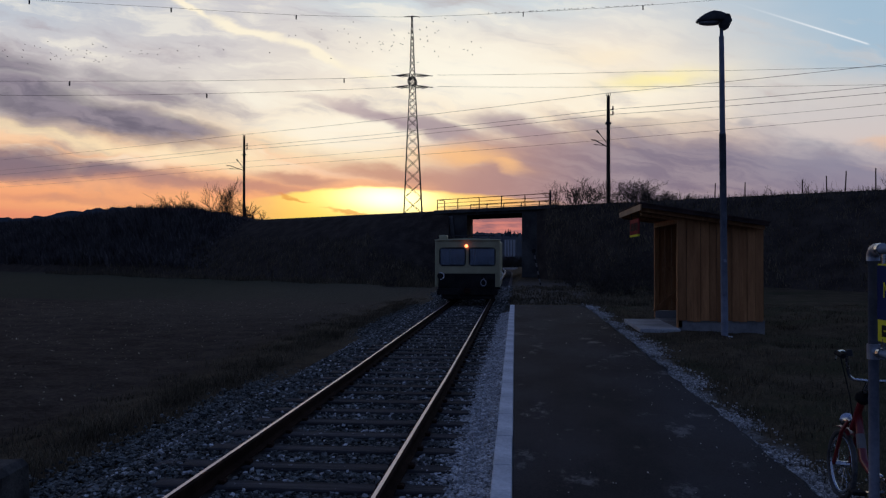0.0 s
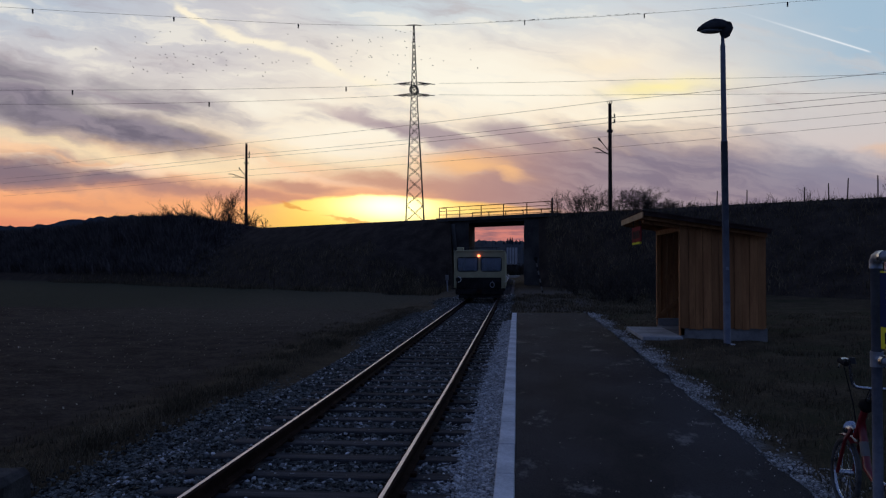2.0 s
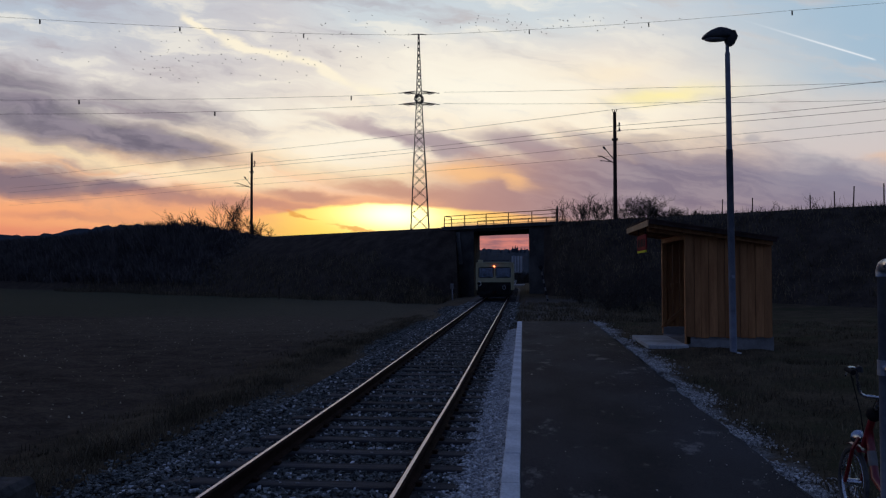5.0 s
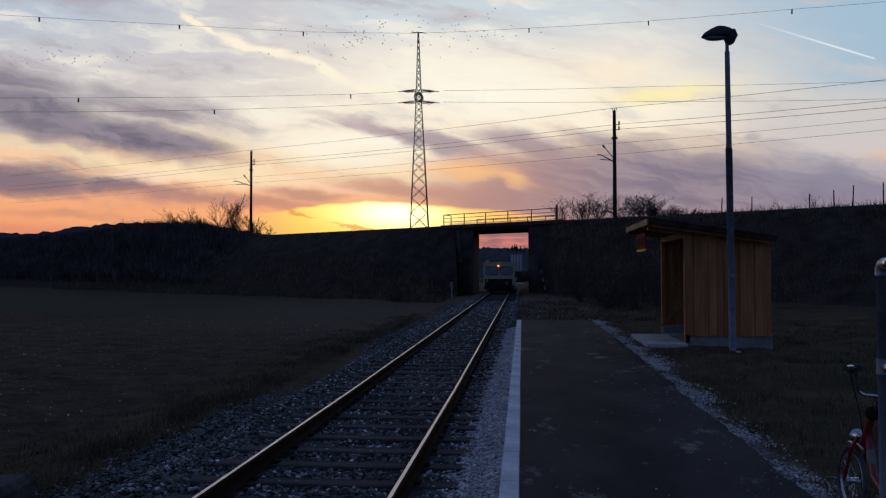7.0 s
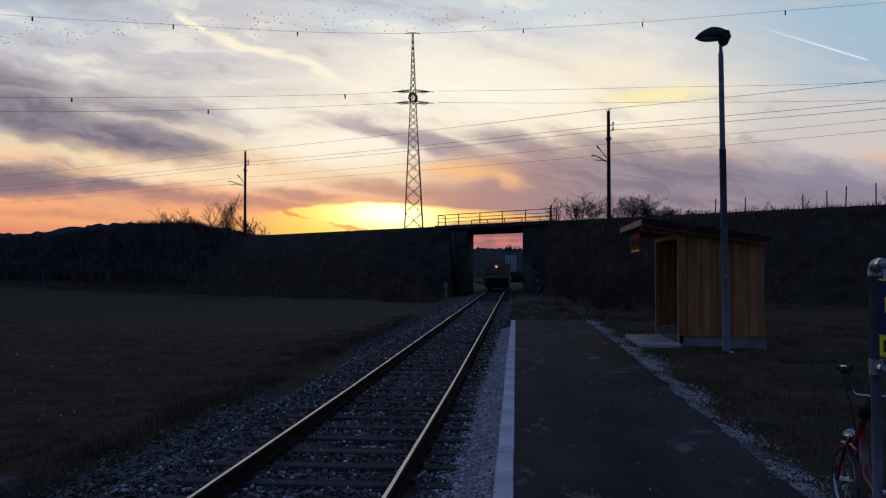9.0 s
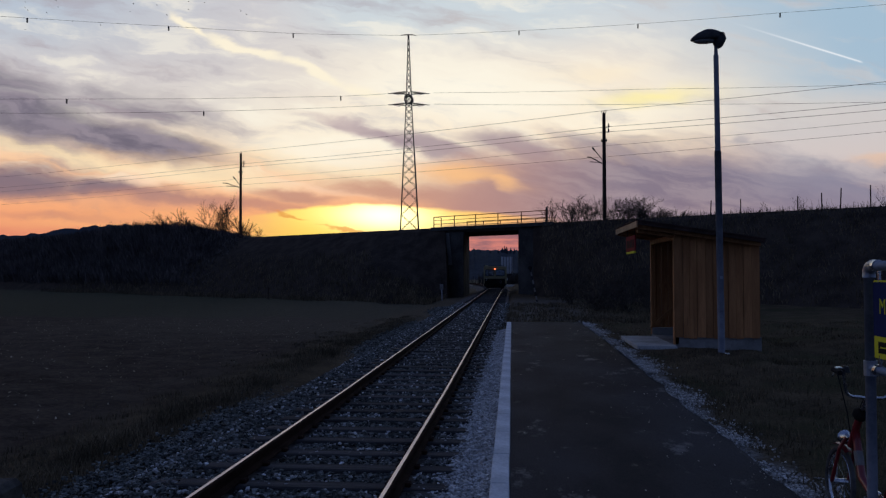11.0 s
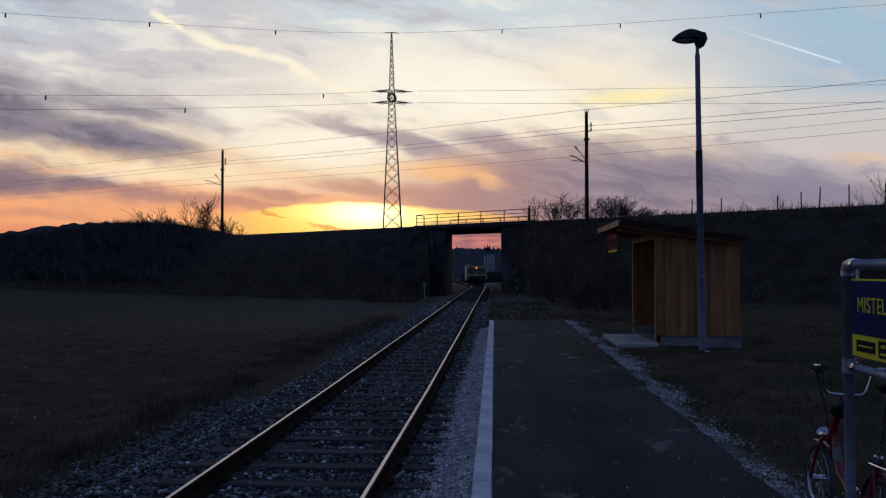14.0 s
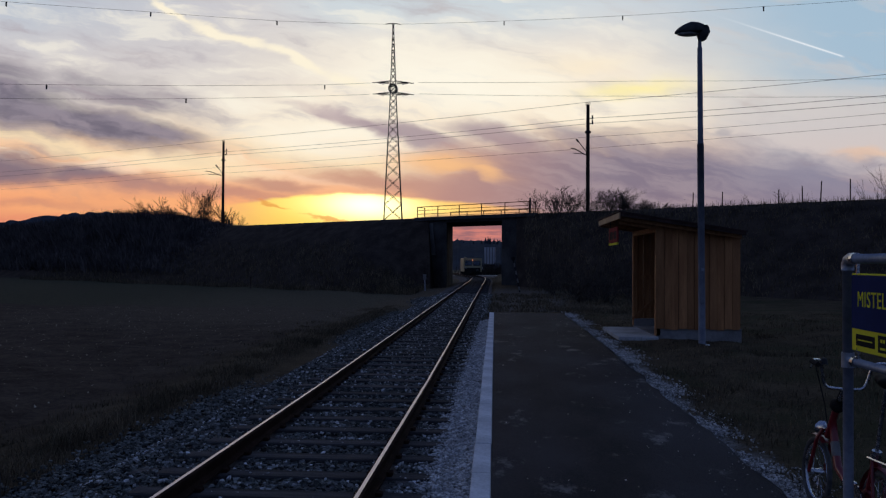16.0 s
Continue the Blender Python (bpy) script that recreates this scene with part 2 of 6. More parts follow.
# ---- materials ----
def surface(name, dark, light, scale=4.0, rough=0.85, metal=0.0, bump=0.3, fine=None, spot=None, spots=0.0, random=0.0, stretch=(1, 1, 1), low=0.35, high=0.68, spread=0.0):
    """A procedural surface: coarse stains between two colours, fine grain and relief, optional spots of a third colour."""
    m = bpy.data.materials.new(name)
    m.use_nodes = True
    t = m.node_tree
    k = Nodes(t)
    bsdf = t.nodes["Principled BSDF"]
    co = t.nodes.new("ShaderNodeTexCoord").outputs["Object"]
    mp = t.nodes.new("ShaderNodeMapping")
    k.put(mp.inputs["Vector"], co)
    mp.inputs["Scale"].default_value = stretch
    co = mp.outputs[0]
    big = k.noise(co, scale, 5)
    small = k.noise(co, fine or scale * 9, 4, 0.65)
    col = k.mix(k.step(k.math("ADD", k.math("MULTIPLY", big, 0.65), k.math("MULTIPLY", small, 0.35)), low, high), dark, light)
    if spot:
        col = k.mix(k.math("MULTIPLY", k.step(k.noise(co, scale * 2.3, 6, 0.7), 0.60 - spread, 0.70 - spread), spots), col, spot)
    if random:
        info = t.nodes.new("ShaderNodeObjectInfo").outputs["Random"]
        geo = t.nodes.new("ShaderNodeNewGeometry").outputs["Random Per Island"]
        r = k.math("FRACT", k.math("ADD", info, geo))
        hsv = t.nodes.new("ShaderNodeHueSaturation")
        k.put(hsv.inputs["Value"], k.math("ADD", k.math("MULTIPLY", r, 2 * random), 1 - random))
        k.put(hsv.inputs["Color"], col)
        col = hsv.outputs[0]
    k.put(bsdf.inputs["Base Color"], col)
    bsdf.inputs["Metallic"].default_value = metal
    k.put(bsdf.inputs["Roughness"], k.math("ADD", k.math("MULTIPLY", small, 0.24), rough - 0.12, clamp=True))
    bsdf.inputs["Specular IOR Level"].default_value = 0.5 if rough < 0.6 else (0.2 if rough < 0.75 else 0.04)
    if bump:
        bn = t.nodes.new("ShaderNodeBump")
        bn.inputs["Strength"].default_value = bump
        bn.inputs["Distance"].default_value = 0.02
        k.put(bn.inputs["Height"], small)
        k.put(bsdf.inputs["Normal"], bn.outputs[0])
    return m


def glowing(name, colour, strength):
    m = bpy.data.materials.new(name)
    m.use_nodes = True
    b = m.node_tree.nodes["Principled BSDF"]
    b.inputs["Base Color"].default_value = (*colour, 1)
    b.inputs["Emission Color"].default_value = (*colour, 1)
    b.inputs["Emission Strength"].default_value = strength
    return m


def glass(name, tint, rough=0.06):
    m = bpy.data.materials.new(name)
    m.use_nodes = True
    b = m.node_tree.nodes["Principled BSDF"]
    b.inputs["Base Color"].default_value = (*tint, 1)
    b.inputs["Roughness"].default_value = rough
    b.inputs["Transmission Weight"].default_value = 0.75
    b.inputs["IOR"].default_value = 1.45
    return m


def ground_surface():
    """Ploughed soil, a strip of young grass behind it, dry verge beside the ballast, winter meadow by the platform."""
    m = bpy.data.materials.new("soil_and_grass")
    m.use_nodes = True
    t = m.node_tree
    k = Nodes(t)
    bsdf = t.nodes["Principled BSDF"]
    pos = t.nodes.new("ShaderNodeTexCoord").outputs["Object"]
    sep = t.nodes.new("ShaderNodeSeparateXYZ")
    k.put(sep.inputs[0], pos)
    x, y = sep.outputs[0], sep.outputs[1]
    wob = k.math("SUBTRACT", k.noise(pos, 0.35, 5), 0.5)
    fine = k.noise(pos, 9.0, 6, 0.7)
    mid = k.noise(pos, 1.3, 5, 0.6)
    clod = k.noise(pos, 26.0, 4, 0.7)
    soil = k.mix(k.step(k.math("ADD", k.math("MULTIPLY", mid, 0.5), k.math("MULTIPLY", fine, 0.5)), 0.36, 0.66), (0.030, 0.023, 0.019), (0.085, 0.066, 0.050))
    grass = k.mix(k.step(fine, 0.35, 0.65), (0.026, 0.028, 0.018), (0.070, 0.068, 0.044))
    dry = k.mix(k.step(k.math("ADD", k.math("MULTIPLY", mid, 0.4), k.math("MULTIPLY", clod, 0.6)), 0.36, 0.66), (0.030, 0.023, 0.015), (0.108, 0.082, 0.052))
    xw = k.math("ADD", x, k.math("MULTIPLY", wob, 1.6))
    yw = k.math("ADD", y, k.math("MULTIPLY", wob, 3.0))
    col = k.mix(k.step(yw, 39.0, 41.0), soil, grass)
    verge = k.step(xw, -7.0, -5.6)
    col = k.mix(verge, col, dry)
    col = k.mix(k.math("MULTIPLY", k.step(xw, 2.2, 2.8), 0.9), col, k.mix(k.math("MULTIPLY", k.step(k.noise(pos, 0.45, 4), 0.46, 0.60), 0.8), dry, (0.034, 0.036, 0.017)))
    # paler dry growth beside the line towards the bridge
    foot = k.math("MULTIPLY", k.step(yw, 22.0, 34.0), k.math("MULTIPLY", k.step(xw, -26.0, -9.0), k.step(xw, -2.4, -3.4)))
    col = k.mix(k.math("MULTIPLY", foot, 0.5), col, k.mix(k.step(fine, 0.35, 0.65), (0.060, 0.050, 0.036), (0.150, 0.122, 0.088)))
    # gravelly strip along the asphalt
    strip = k.math("MULTIPLY", k.math("MULTIPLY", k.step(x, 1.86, 1.95), k.step(k.math("ADD", x, k.math("MULTIPLY", k.math("SUBTRACT", mid, 0.5), 1.1)), 2.42, 2.12)), k.step(y, 27.0, 25.5))
    col = k.mix(k.math("MULTIPLY", strip, k.step(clod, 0.32, 0.55)), col, k.mix(fine, (0.10, 0.097, 0.09), (0.30, 0.29, 0.27)))
    # trodden earth and gravel where the platform ends
    bare = k.math("MULTIPLY", k.math("MULTIPLY", k.step(yw, 27.0, 29.0), k.step(yw, 62.0, 50.0)), k.math("MULTIPLY", k.step(xw, -1.0, 0.0), k.step(xw, 4.5, 2.5)))
    col = k.mix(bare, col, k.mix(fine, (0.05, 0.042, 0.034), (0.14, 0.12, 0.10)))
    k.put(bsdf.inputs["Base Color"], col)
    bsdf.inputs["Roughness"].default_value = 0.95
    bsdf.inputs["Specular IOR Level"].default_value = 0.02
    bn = t.nodes.new("ShaderNodeBump")
    bn.inputs["Strength"].default_value = 0.7
    bn.inputs["Distance"].default_value = 0.06
    k.put(bn.inputs["Height"], k.math("ADD", fine, k.math("MULTIPLY", clod, 0.5)))
    k.put(bsdf.inputs["Normal"], bn.outputs[0])
    return m


GROUND = ground_surface()
ASPHALT = surface("asphalt", (0.014, 0.015, 0.0185), (0.035, 0.036, 0.042), 0.55, 0.78, 0, 0.6, 45, (0.16, 0.155, 0.15), 0.75, stretch=(1.5, 0.75, 1), spread=0.03, low=0.40, high=0.61)
CONCRETE = surface("kerb_concrete", (0.40, 0.41, 0.42), (0.64, 0.65, 0.66), 2.5, 0.85, 0, 0.3, 40, (0.2, 0.2, 0.19), 0.4)
SLAB = surface("slab_concrete", (0.24, 0.24, 0.235), (0.42, 0.42, 0.41), 1.8, 0.85, 0, 0.3, 30, (0.16, 0.155, 0.145), 0.5)
# Shade on the bridge concrete is put into this darker colour; pilasters stay paler.
DARK_CONCRETE = surface("shaded_concrete", (0.035, 0.033, 0.032), (0.09, 0.086, 0.082), 0.7, 0.9, 0, 0.4, 12, (0.12, 0.115, 0.11), 0.4)
OLD_CONCRETE = surface("old_concrete", (0.11, 0.105, 0.10), (0.25, 0.24, 0.23), 0.7, 0.9, 0, 0.4, 12, (0.05, 0.05, 0.05), 0.6)
VERGE_STONE = surface("dusty_gravel", (0.21, 0.20, 0.185), (0.50, 0.48, 0.45), 6, 0.85, 0, 0.3, 40, random=0.6)
CONCRETE_WORN = surface("worn_concrete", (0.10, 0.098, 0.096), (0.21, 0.205, 0.20), 0.9, 0.9, 0, 0.4, 14)
BALLAST = surface("ballast_bed", (0.04, 0.036, 0.034), (0.13, 0.12, 0.115), 6, 0.95, 0, 1.0, 30)
STONE = surface("ballast_stone", (0.047, 0.050, 0.048), (0.150, 0.156, 0.146), 5, 0.8, 0, 0.3, 40, random=0.85)
PALE_STONE = surface("pale_gravel", (0.29, 0.288, 0.285), (0.54, 0.535, 0.525), 6, 0.85, 0, 0.3, 40, random=0.45)
SLEEPER = surface("sleeper_wood", (0.028, 0.027, 0.028), (0.080, 0.077, 0.077), 3, 0.85, 0, 0.6, 22, random=0.25, stretch=(0.25, 3, 1))
RUST = surface("rusty_steel", (0.012, 0.006, 0.005), (0.032, 0.016, 0.012), 5, 0.85, 0.0, 0.4, 40)
RAIL_TOP = surface("worn_rail_head", (0.36, 0.33, 0.37), (0.56, 0.50, 0.54), 6, 0.36, 1.0, 0.05, 60, stretch=(3, 0.3, 1))
LARCH = surface("larch_board", (0.22, 0.092, 0.034), (0.42, 0.19, 0.075), 2.2, 0.7, 0, 0.3, 22, (0.13, 0.06, 0.025), 0.5, random=0.22, stretch=(4, 4, 0.35))
FASCIA = surface("pale_board", (0.30, 0.19, 0.11), (0.45, 0.30, 0.18), 2.2, 0.7, 0, 0.3, 22, random=0.1, stretch=(1, 1, 1))
ROOF_FELT = surface("roof_felt", (0.03, 0.02, 0.018), (0.075, 0.045, 0.038), 3, 0.85, 0, 0.3, 30)
LAMP_POST = surface("grey_lamp_post", (0.10, 0.11, 0.135), (0.17, 0.18, 0.21), 5, 0.6, 0.1, 0.08, 40)
GALVANISED = surface("galvanised_steel", (0.20, 0.215, 0.245), (0.32, 0.335, 0.365), 6, 0.5, 0.5, 0.08, 40)
DARK_STEEL = surface("dark_painted_steel", (0.022, 0.022, 0.024), (0.06, 0.058, 0.058), 4, 0.65, 0.3, 0.1, 30)
RAILING_RUST = surface("rust_red_railing", (0.08, 0.035, 0.02), (0.16, 0.075, 0.04), 3, 0.7, 0.3, 0.2, 30)
WOOD_POLE = surface("tarred_pole", (0.025, 0.018, 0.014), (0.07, 0.05, 0.04), 3, 0.85, 0, 0.4, 30, stretch=(4, 4, 0.4))
BARK = surface("bark", (0.028, 0.024, 0.021), (0.085, 0.072, 0.062), 6, 0.95, 0, 0.4, 30)
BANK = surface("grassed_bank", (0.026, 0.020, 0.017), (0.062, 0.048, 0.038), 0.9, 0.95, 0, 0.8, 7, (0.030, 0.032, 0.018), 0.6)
HEDGE = surface("hedge_twigs", (0.040, 0.036, 0.036), (0.125, 0.108, 0.10), 0.5, 0.95, 0, 0, 8, random=0.35)
# Distance haze is mixed into this bluish, lightened woodland colour.
HILL = surface("hazy_woodland", (0.028, 0.034, 0.042), (0.058, 0.068, 0.08), 0.02, 1.0, 0, 0.5, 0.3)
CREAM = surface("cream_paint", (0.29, 0.26, 0.145), (0.40, 0.36, 0.21), 1.5, 0.45, 0, 0.05, 25, (0.22, 0.19, 0.11), 0.5)
BLACK = surface("black_paint", (0.010, 0.010, 0.011), (0.026, 0.025, 0.025), 3, 0.8, 0, 0.1, 30)
RED_PAINT = surface("red_paint", (0.125, 0.007, 0.012), (0.205, 0.013, 0.018), 3, 0.35, 0, 0.03, 40)
WHITE = surface("white_paint", (0.62, 0.62, 0.62), (0.78, 0.78, 0.77), 2, 0.6, 0, 0.05, 30)
CHROME = surface("chrome", (0.34, 0.35, 0.37), (0.50, 0.51, 0.53), 5, 0.26, 1.0, 0.0, 30)
TYRE = surface("dusty_tyre", (0.045, 0.044, 0.043), (0.11, 0.108, 0.105), 5, 0.8, 0, 0.2, 40)
RUBBER = surface("rubber", (0.012, 0.012, 0.012), (0.03, 0.03, 0.03), 5, 0.85, 0, 0.2, 40)
NAVY = surface("navy_sign", (0.011, 0.018, 0.07), (0.016, 0.026, 0.095), 2, 0.8, 0, 0.0, 30)
YELLOW = surface("yellow_sign", (0.58, 0.54, 0.03), (0.68, 0.64, 0.05), 2, 0.8, 0, 0.0, 30)
SIGN_RED = surface("red_sign", (0.15, 0.018, 0.02), (0.22, 0.028, 0.03), 3, 0.9, 0, 0.0, 30)
WINDSCREEN = glass("windscreen_glass", (0.34, 0.42, 0.52))
LAMP_GLASS = glass("lamp_glass", (0.8, 0.8, 0.78), 0.2)
AMBER = glowing("amber_lamp", (1.0, 0.20, 0.075), 5.0)
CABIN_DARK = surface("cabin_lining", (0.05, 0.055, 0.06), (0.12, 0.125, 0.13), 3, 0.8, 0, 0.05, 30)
GRASS_BLADE = surface("dry_grass", (0.055, 0.045, 0.028), (0.17, 0.132, 0.085), 0.8, 0.9, 0, 0, 12, random=0.5)
STRAW = surface("pale_straw", (0.24, 0.21, 0.15), (0.42, 0.38, 0.29), 3, 0.9, 0, 0, 20, random=0.4)
FEATHER = surface("dark_feather", (0.012, 0.012, 0.014), (0.03, 0.03, 0.033), 6, 0.8, 0, 0, 30)


# ---- mesh helpers ----
def link(name, bm, material, parent=None, label="", smooth=False):
    me = bpy.data.meshes.new(name)
    bm.to_mesh(me)
    bm.free()
    if smooth:
        me.polygons.foreach_set("use_smooth", [True] * len(me.polygons))
    for m in material if isinstance(material, (list, tuple)) else (material,):
        me.materials.append(m)
    ob = new(name, me)
    if parent:
        ob.parent = parent
    if label:
        tagged(ob, label)
    return ob


def part(name, bm, material, parent, label="", smooth=False):
    return link(name, bm, material, parent, label, smooth)


def thing(name, label, category, group="", kind="", at=None):
    ob = tagged(new(name), label, category, group, kind)
    if at is not None:
        ob.matrix_basis = at
    return ob


def box(bm, lo, hi, bevel=0.0, m=None):
    r = bmesh.ops.create_cube(bm, size=1)
    v = r["verts"]
    for p in v:
        p.co = Vector([lo[i] + (p.co[i] + 0.5) * (hi[i] - lo[i]) for i in range(3)])
    if bevel:
        e = list({e for p in v for e in p.link_edges})
        r = bmesh.ops.bevel(bm, geom=e, offset=bevel, segments=1, affect="EDGES", clamp_overlap=True)
        v = list({q for f in r["faces"] for q in f.verts} | {p for p in v if p.is_valid})
    if m is not None:
        for p in v:
            p.co = m @ p.co
    return v


def boxed(lo, hi, bevel=0.0, m=None):
    bm = bmesh.new()
    box(bm, lo, hi, bevel, m)
    return bm


def tube(bm, points, radii, sides=8, cap=True):
    """A round tube along a line of points; one radius or one for each point."""
    pts = [Vector(p) for p in points]
    rad = radii if isinstance(radii, (list, tuple)) else [radii] * len(pts)
    rings = []
    ref = None
    for i, p in enumerate(pts):
        d = (pts[min(i + 1, len(pts) - 1)] - pts[max(i - 1, 0)]).normalized()
        if ref is None or abs(d.dot(ref)) > 0.95:
            ref = Vector((0, 0, 1)) if abs(d.z) < 0.9 else Vector((1, 0, 0))
        a = d.cross(ref).normalized()
        b = d.cross(a)
        ref = b.cross(d) if b.length else ref
        ref = -b if b.length else ref
        ring = [bm.verts.new(p + (a * math.cos(2 * math.pi * j / sides) + b * math.sin(2 * math.pi * j / sides)) * rad[i]) for j in range(sides)]
        rings.append(ring)
    for r0, r1 in zip(rings, rings[1:]):
        for j in range(sides):
            bm.faces.new((r0[j], r0[(j + 1) % sides], r1[(j + 1) % sides], r1[j]))
    if cap:
        bm.faces.new(rings[0])
        bm.faces.new(rings[-1][::-1])
    return bm


def tubed(points, radii, sides=8):
    return tube(bmesh.new(), points, radii, sides)


def prism(bm, outline, lo, hi, axis="z"):
    """A plan outline extruded between two heights (or along another axis)."""
    def at(p, h):
        return {"z": (p[0], p[1], h), "y": (p[0], h, p[1]), "x": (h, p[0], p[1])}[axis]
    a = [bm.verts.new(at(p, lo)) for p in outline]
    b = [bm.verts.new(at(p, hi)) for p in outline]
    n = len(outline)
    for i in range(n):
        bm.faces.new((a[i], a[(i + 1) % n], b[(i + 1) % n], b[i]))
    bm.faces.new(a[::-1])
    bm.faces.new(b)
    bmesh.ops.recalc_face_normals(bm, faces=bm.faces)
    return bm


def raw(name, verts, faces, material, parent=None, label="", smooth=False):
    me = bpy.data.meshes.new(name)
    me.from_pydata(np.asarray(verts).tolist() if not isinstance(verts, list) else verts, [], faces.tolist() if hasattr(faces, "tolist") else faces)
    me.materials.append(material)
    if smooth:
        me.polygons.foreach_set("use_smooth", [True] * len(me.polygons))
    ob = new(name, me)
    if parent:
        ob.parent = parent
    if label:
        tagged(ob, label)
    return ob


# ---- the lie of the land ----
BANK_DIR = Vector((-0.807, 0.590, 0))     # along the high railway, away to the left
BANK_OFF = Vector((0.590, 0.807, 0))      # across it, away from the camera
BANK_O = Vector((0, 68.94, 0))
CREST = 5.80
TRACK_X = -1.80
WALL_L, WALL_R = -4.70, 0.14              # inner faces of the bridge's abutments


def track_x(y):
    """The track runs straight, then bends to the left behind the bridge."""
    return TRACK_X - 0.0062 * max(0.0, y - 12.0) - max(0.0, y - 86.0) ** 2 / 430.0


def smooth(a, b, v):
    v = np.clip((v - a) / (b - a), 0, 1)
    return v * v * (3 - 2 * v)


def ground_z(x, y):
    x, y = np.asarray(x, float), np.asarray(y, float)
    z = -0.52 + 0.12 * smooth(-7.0, -4.6, x)
    z = z + 0.30 * smooth(-0.9, -0.2, x)
    z = z + (0.11 + 0.11 * smooth(8.0, 14.0, y)) * smooth(1.86, 2.14, x) * smooth(34.0, 26.0, y)
    z = z + 0.05 * np.sin(x * 0.9 + y * 0.31) * smooth(2.6, 5.0, np.abs(x))
    far = np.hypot(x, y)
    return z + 0.6 * smooth(150, 600, far)


def make_ground():
    def axis():
        a = [-2500, -1200, -600, -300, -180, -120]
        b = list(np.arange(-90, -30, 6.0)) + list(np.arange(-30, -8, 1.0)) + list(np.arange(-8, 8, 0.25)) + list(np.arange(8, 24, 1.0)) + list(np.arange(24, 91, 6.0))
        return np.array(a + b + [120, 180, 300, 600, 1200, 2500])
    xs = axis()
    ys = np.array([-2500, -1000, -400, -150, -60, -25, -10] + list(np.arange(-5, 30, 0.4)) + list(np.arange(30, 90, 1.5)) + [95, 105, 120, 140, 170, 220, 300, 450, 700, 1200, 2500, 4000])
    X, Y = np.meshgrid(xs, ys)
    Z = ground_z(X, Y)
    near = (np.abs(X) < 60) & (Y < 90) & (Y > -6)
    rng = np.random.default_rng(3)
    Z = Z + np.where(near & ((X < -5) | (X > 2.8)), rng.normal(0, 0.022, X.shape), 0)
    n, m = X.shape
    i = np.arange(n * m).reshape(n, m)
    f = np.stack([i[:-1, :-1], i[:-1, 1:], i[1:, 1:], i[1:, :-1]], -1).reshape(-1, 4)
    g = raw("ground", np.stack([X, Y, Z], -1).reshape(-1, 3), f, GROUND, None, "", True)
    tagged(g, "ploughed field, grass strip and dry winter meadow", "ground", "", "structure")


def bank_point(s, c, z):
    p = BANK_O + BANK_DIR * s + BANK_OFF * c
    return (p.x, p.y, z)


def make_bank(name, s_of, s_end, steps):
    """One side of the embankment: from the abutment (where s_of gives the start for each offset) out to s_end."""
    rng = np.random.default_rng(5)
    prof = [(-13.0, -0.9), (-11.0, -0.5), (-9.0, 0.7), (-7.0, 1.95), (-5.0, 3.2), (-3.0, 4.4), (-1.2, 5.45), (-0.35, 5.75), (0.2, 5.8), (3.2, 5.8), (6.2, 5.8), (6.8, 5.7), (12.0, 2.4), (17.0, -0.8)]
    verts, nC = [], len(prof)
    for i in range(steps + 1):
        k = (i / steps) ** 1.8
        for j, (c, z) in enumerate(prof):
            squeeze = 0.30 + 0.70 * min(1.0, abs(k * (s_end)) / 9.0) if c < -0.3 else 1.0
            cc = -0.35 + (c + 0.35) * squeeze if c < -0.35 else c
            s0 = s_of(cc, z)
            s = s0 + (s_end - s0) * k
            bump = rng.normal(0, 0.10) if (0 < j < nC - 1 and z < 5.4 and i) else 0.0
            verts.append(bank_point(s, cc + bump * 0.6, z + bump))
    faces = []
    for i in range(steps):
        for j in range(nC - 1):
            a = i * nC + j
            faces.append((a, a + 1, a + nC + 1, a + nC))
    faces.append(tuple(range(nC)))
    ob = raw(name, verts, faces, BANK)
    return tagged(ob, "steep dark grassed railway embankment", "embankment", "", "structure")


def make_banks():
    make_bank("embankment_left", lambda c, z: (0.590 * c - (WALL_L - 1.74 + 0.62 * (5.8 - max(z, -0.9)) / 6.7)) / 0.807, 210, 70)
    make_bank("embankment_right", lambda c, z: (0.590 * c - (WALL_R + 1.2)) / 0.807, -150, 70)


def on_bank(x, c):
    """The point of the embankment's plan with that x, at the offset c from its near crest."""
    s = (0.590 * c - x) / 0.807
    return BANK_O + BANK_DIR * s + BANK_OFF * c


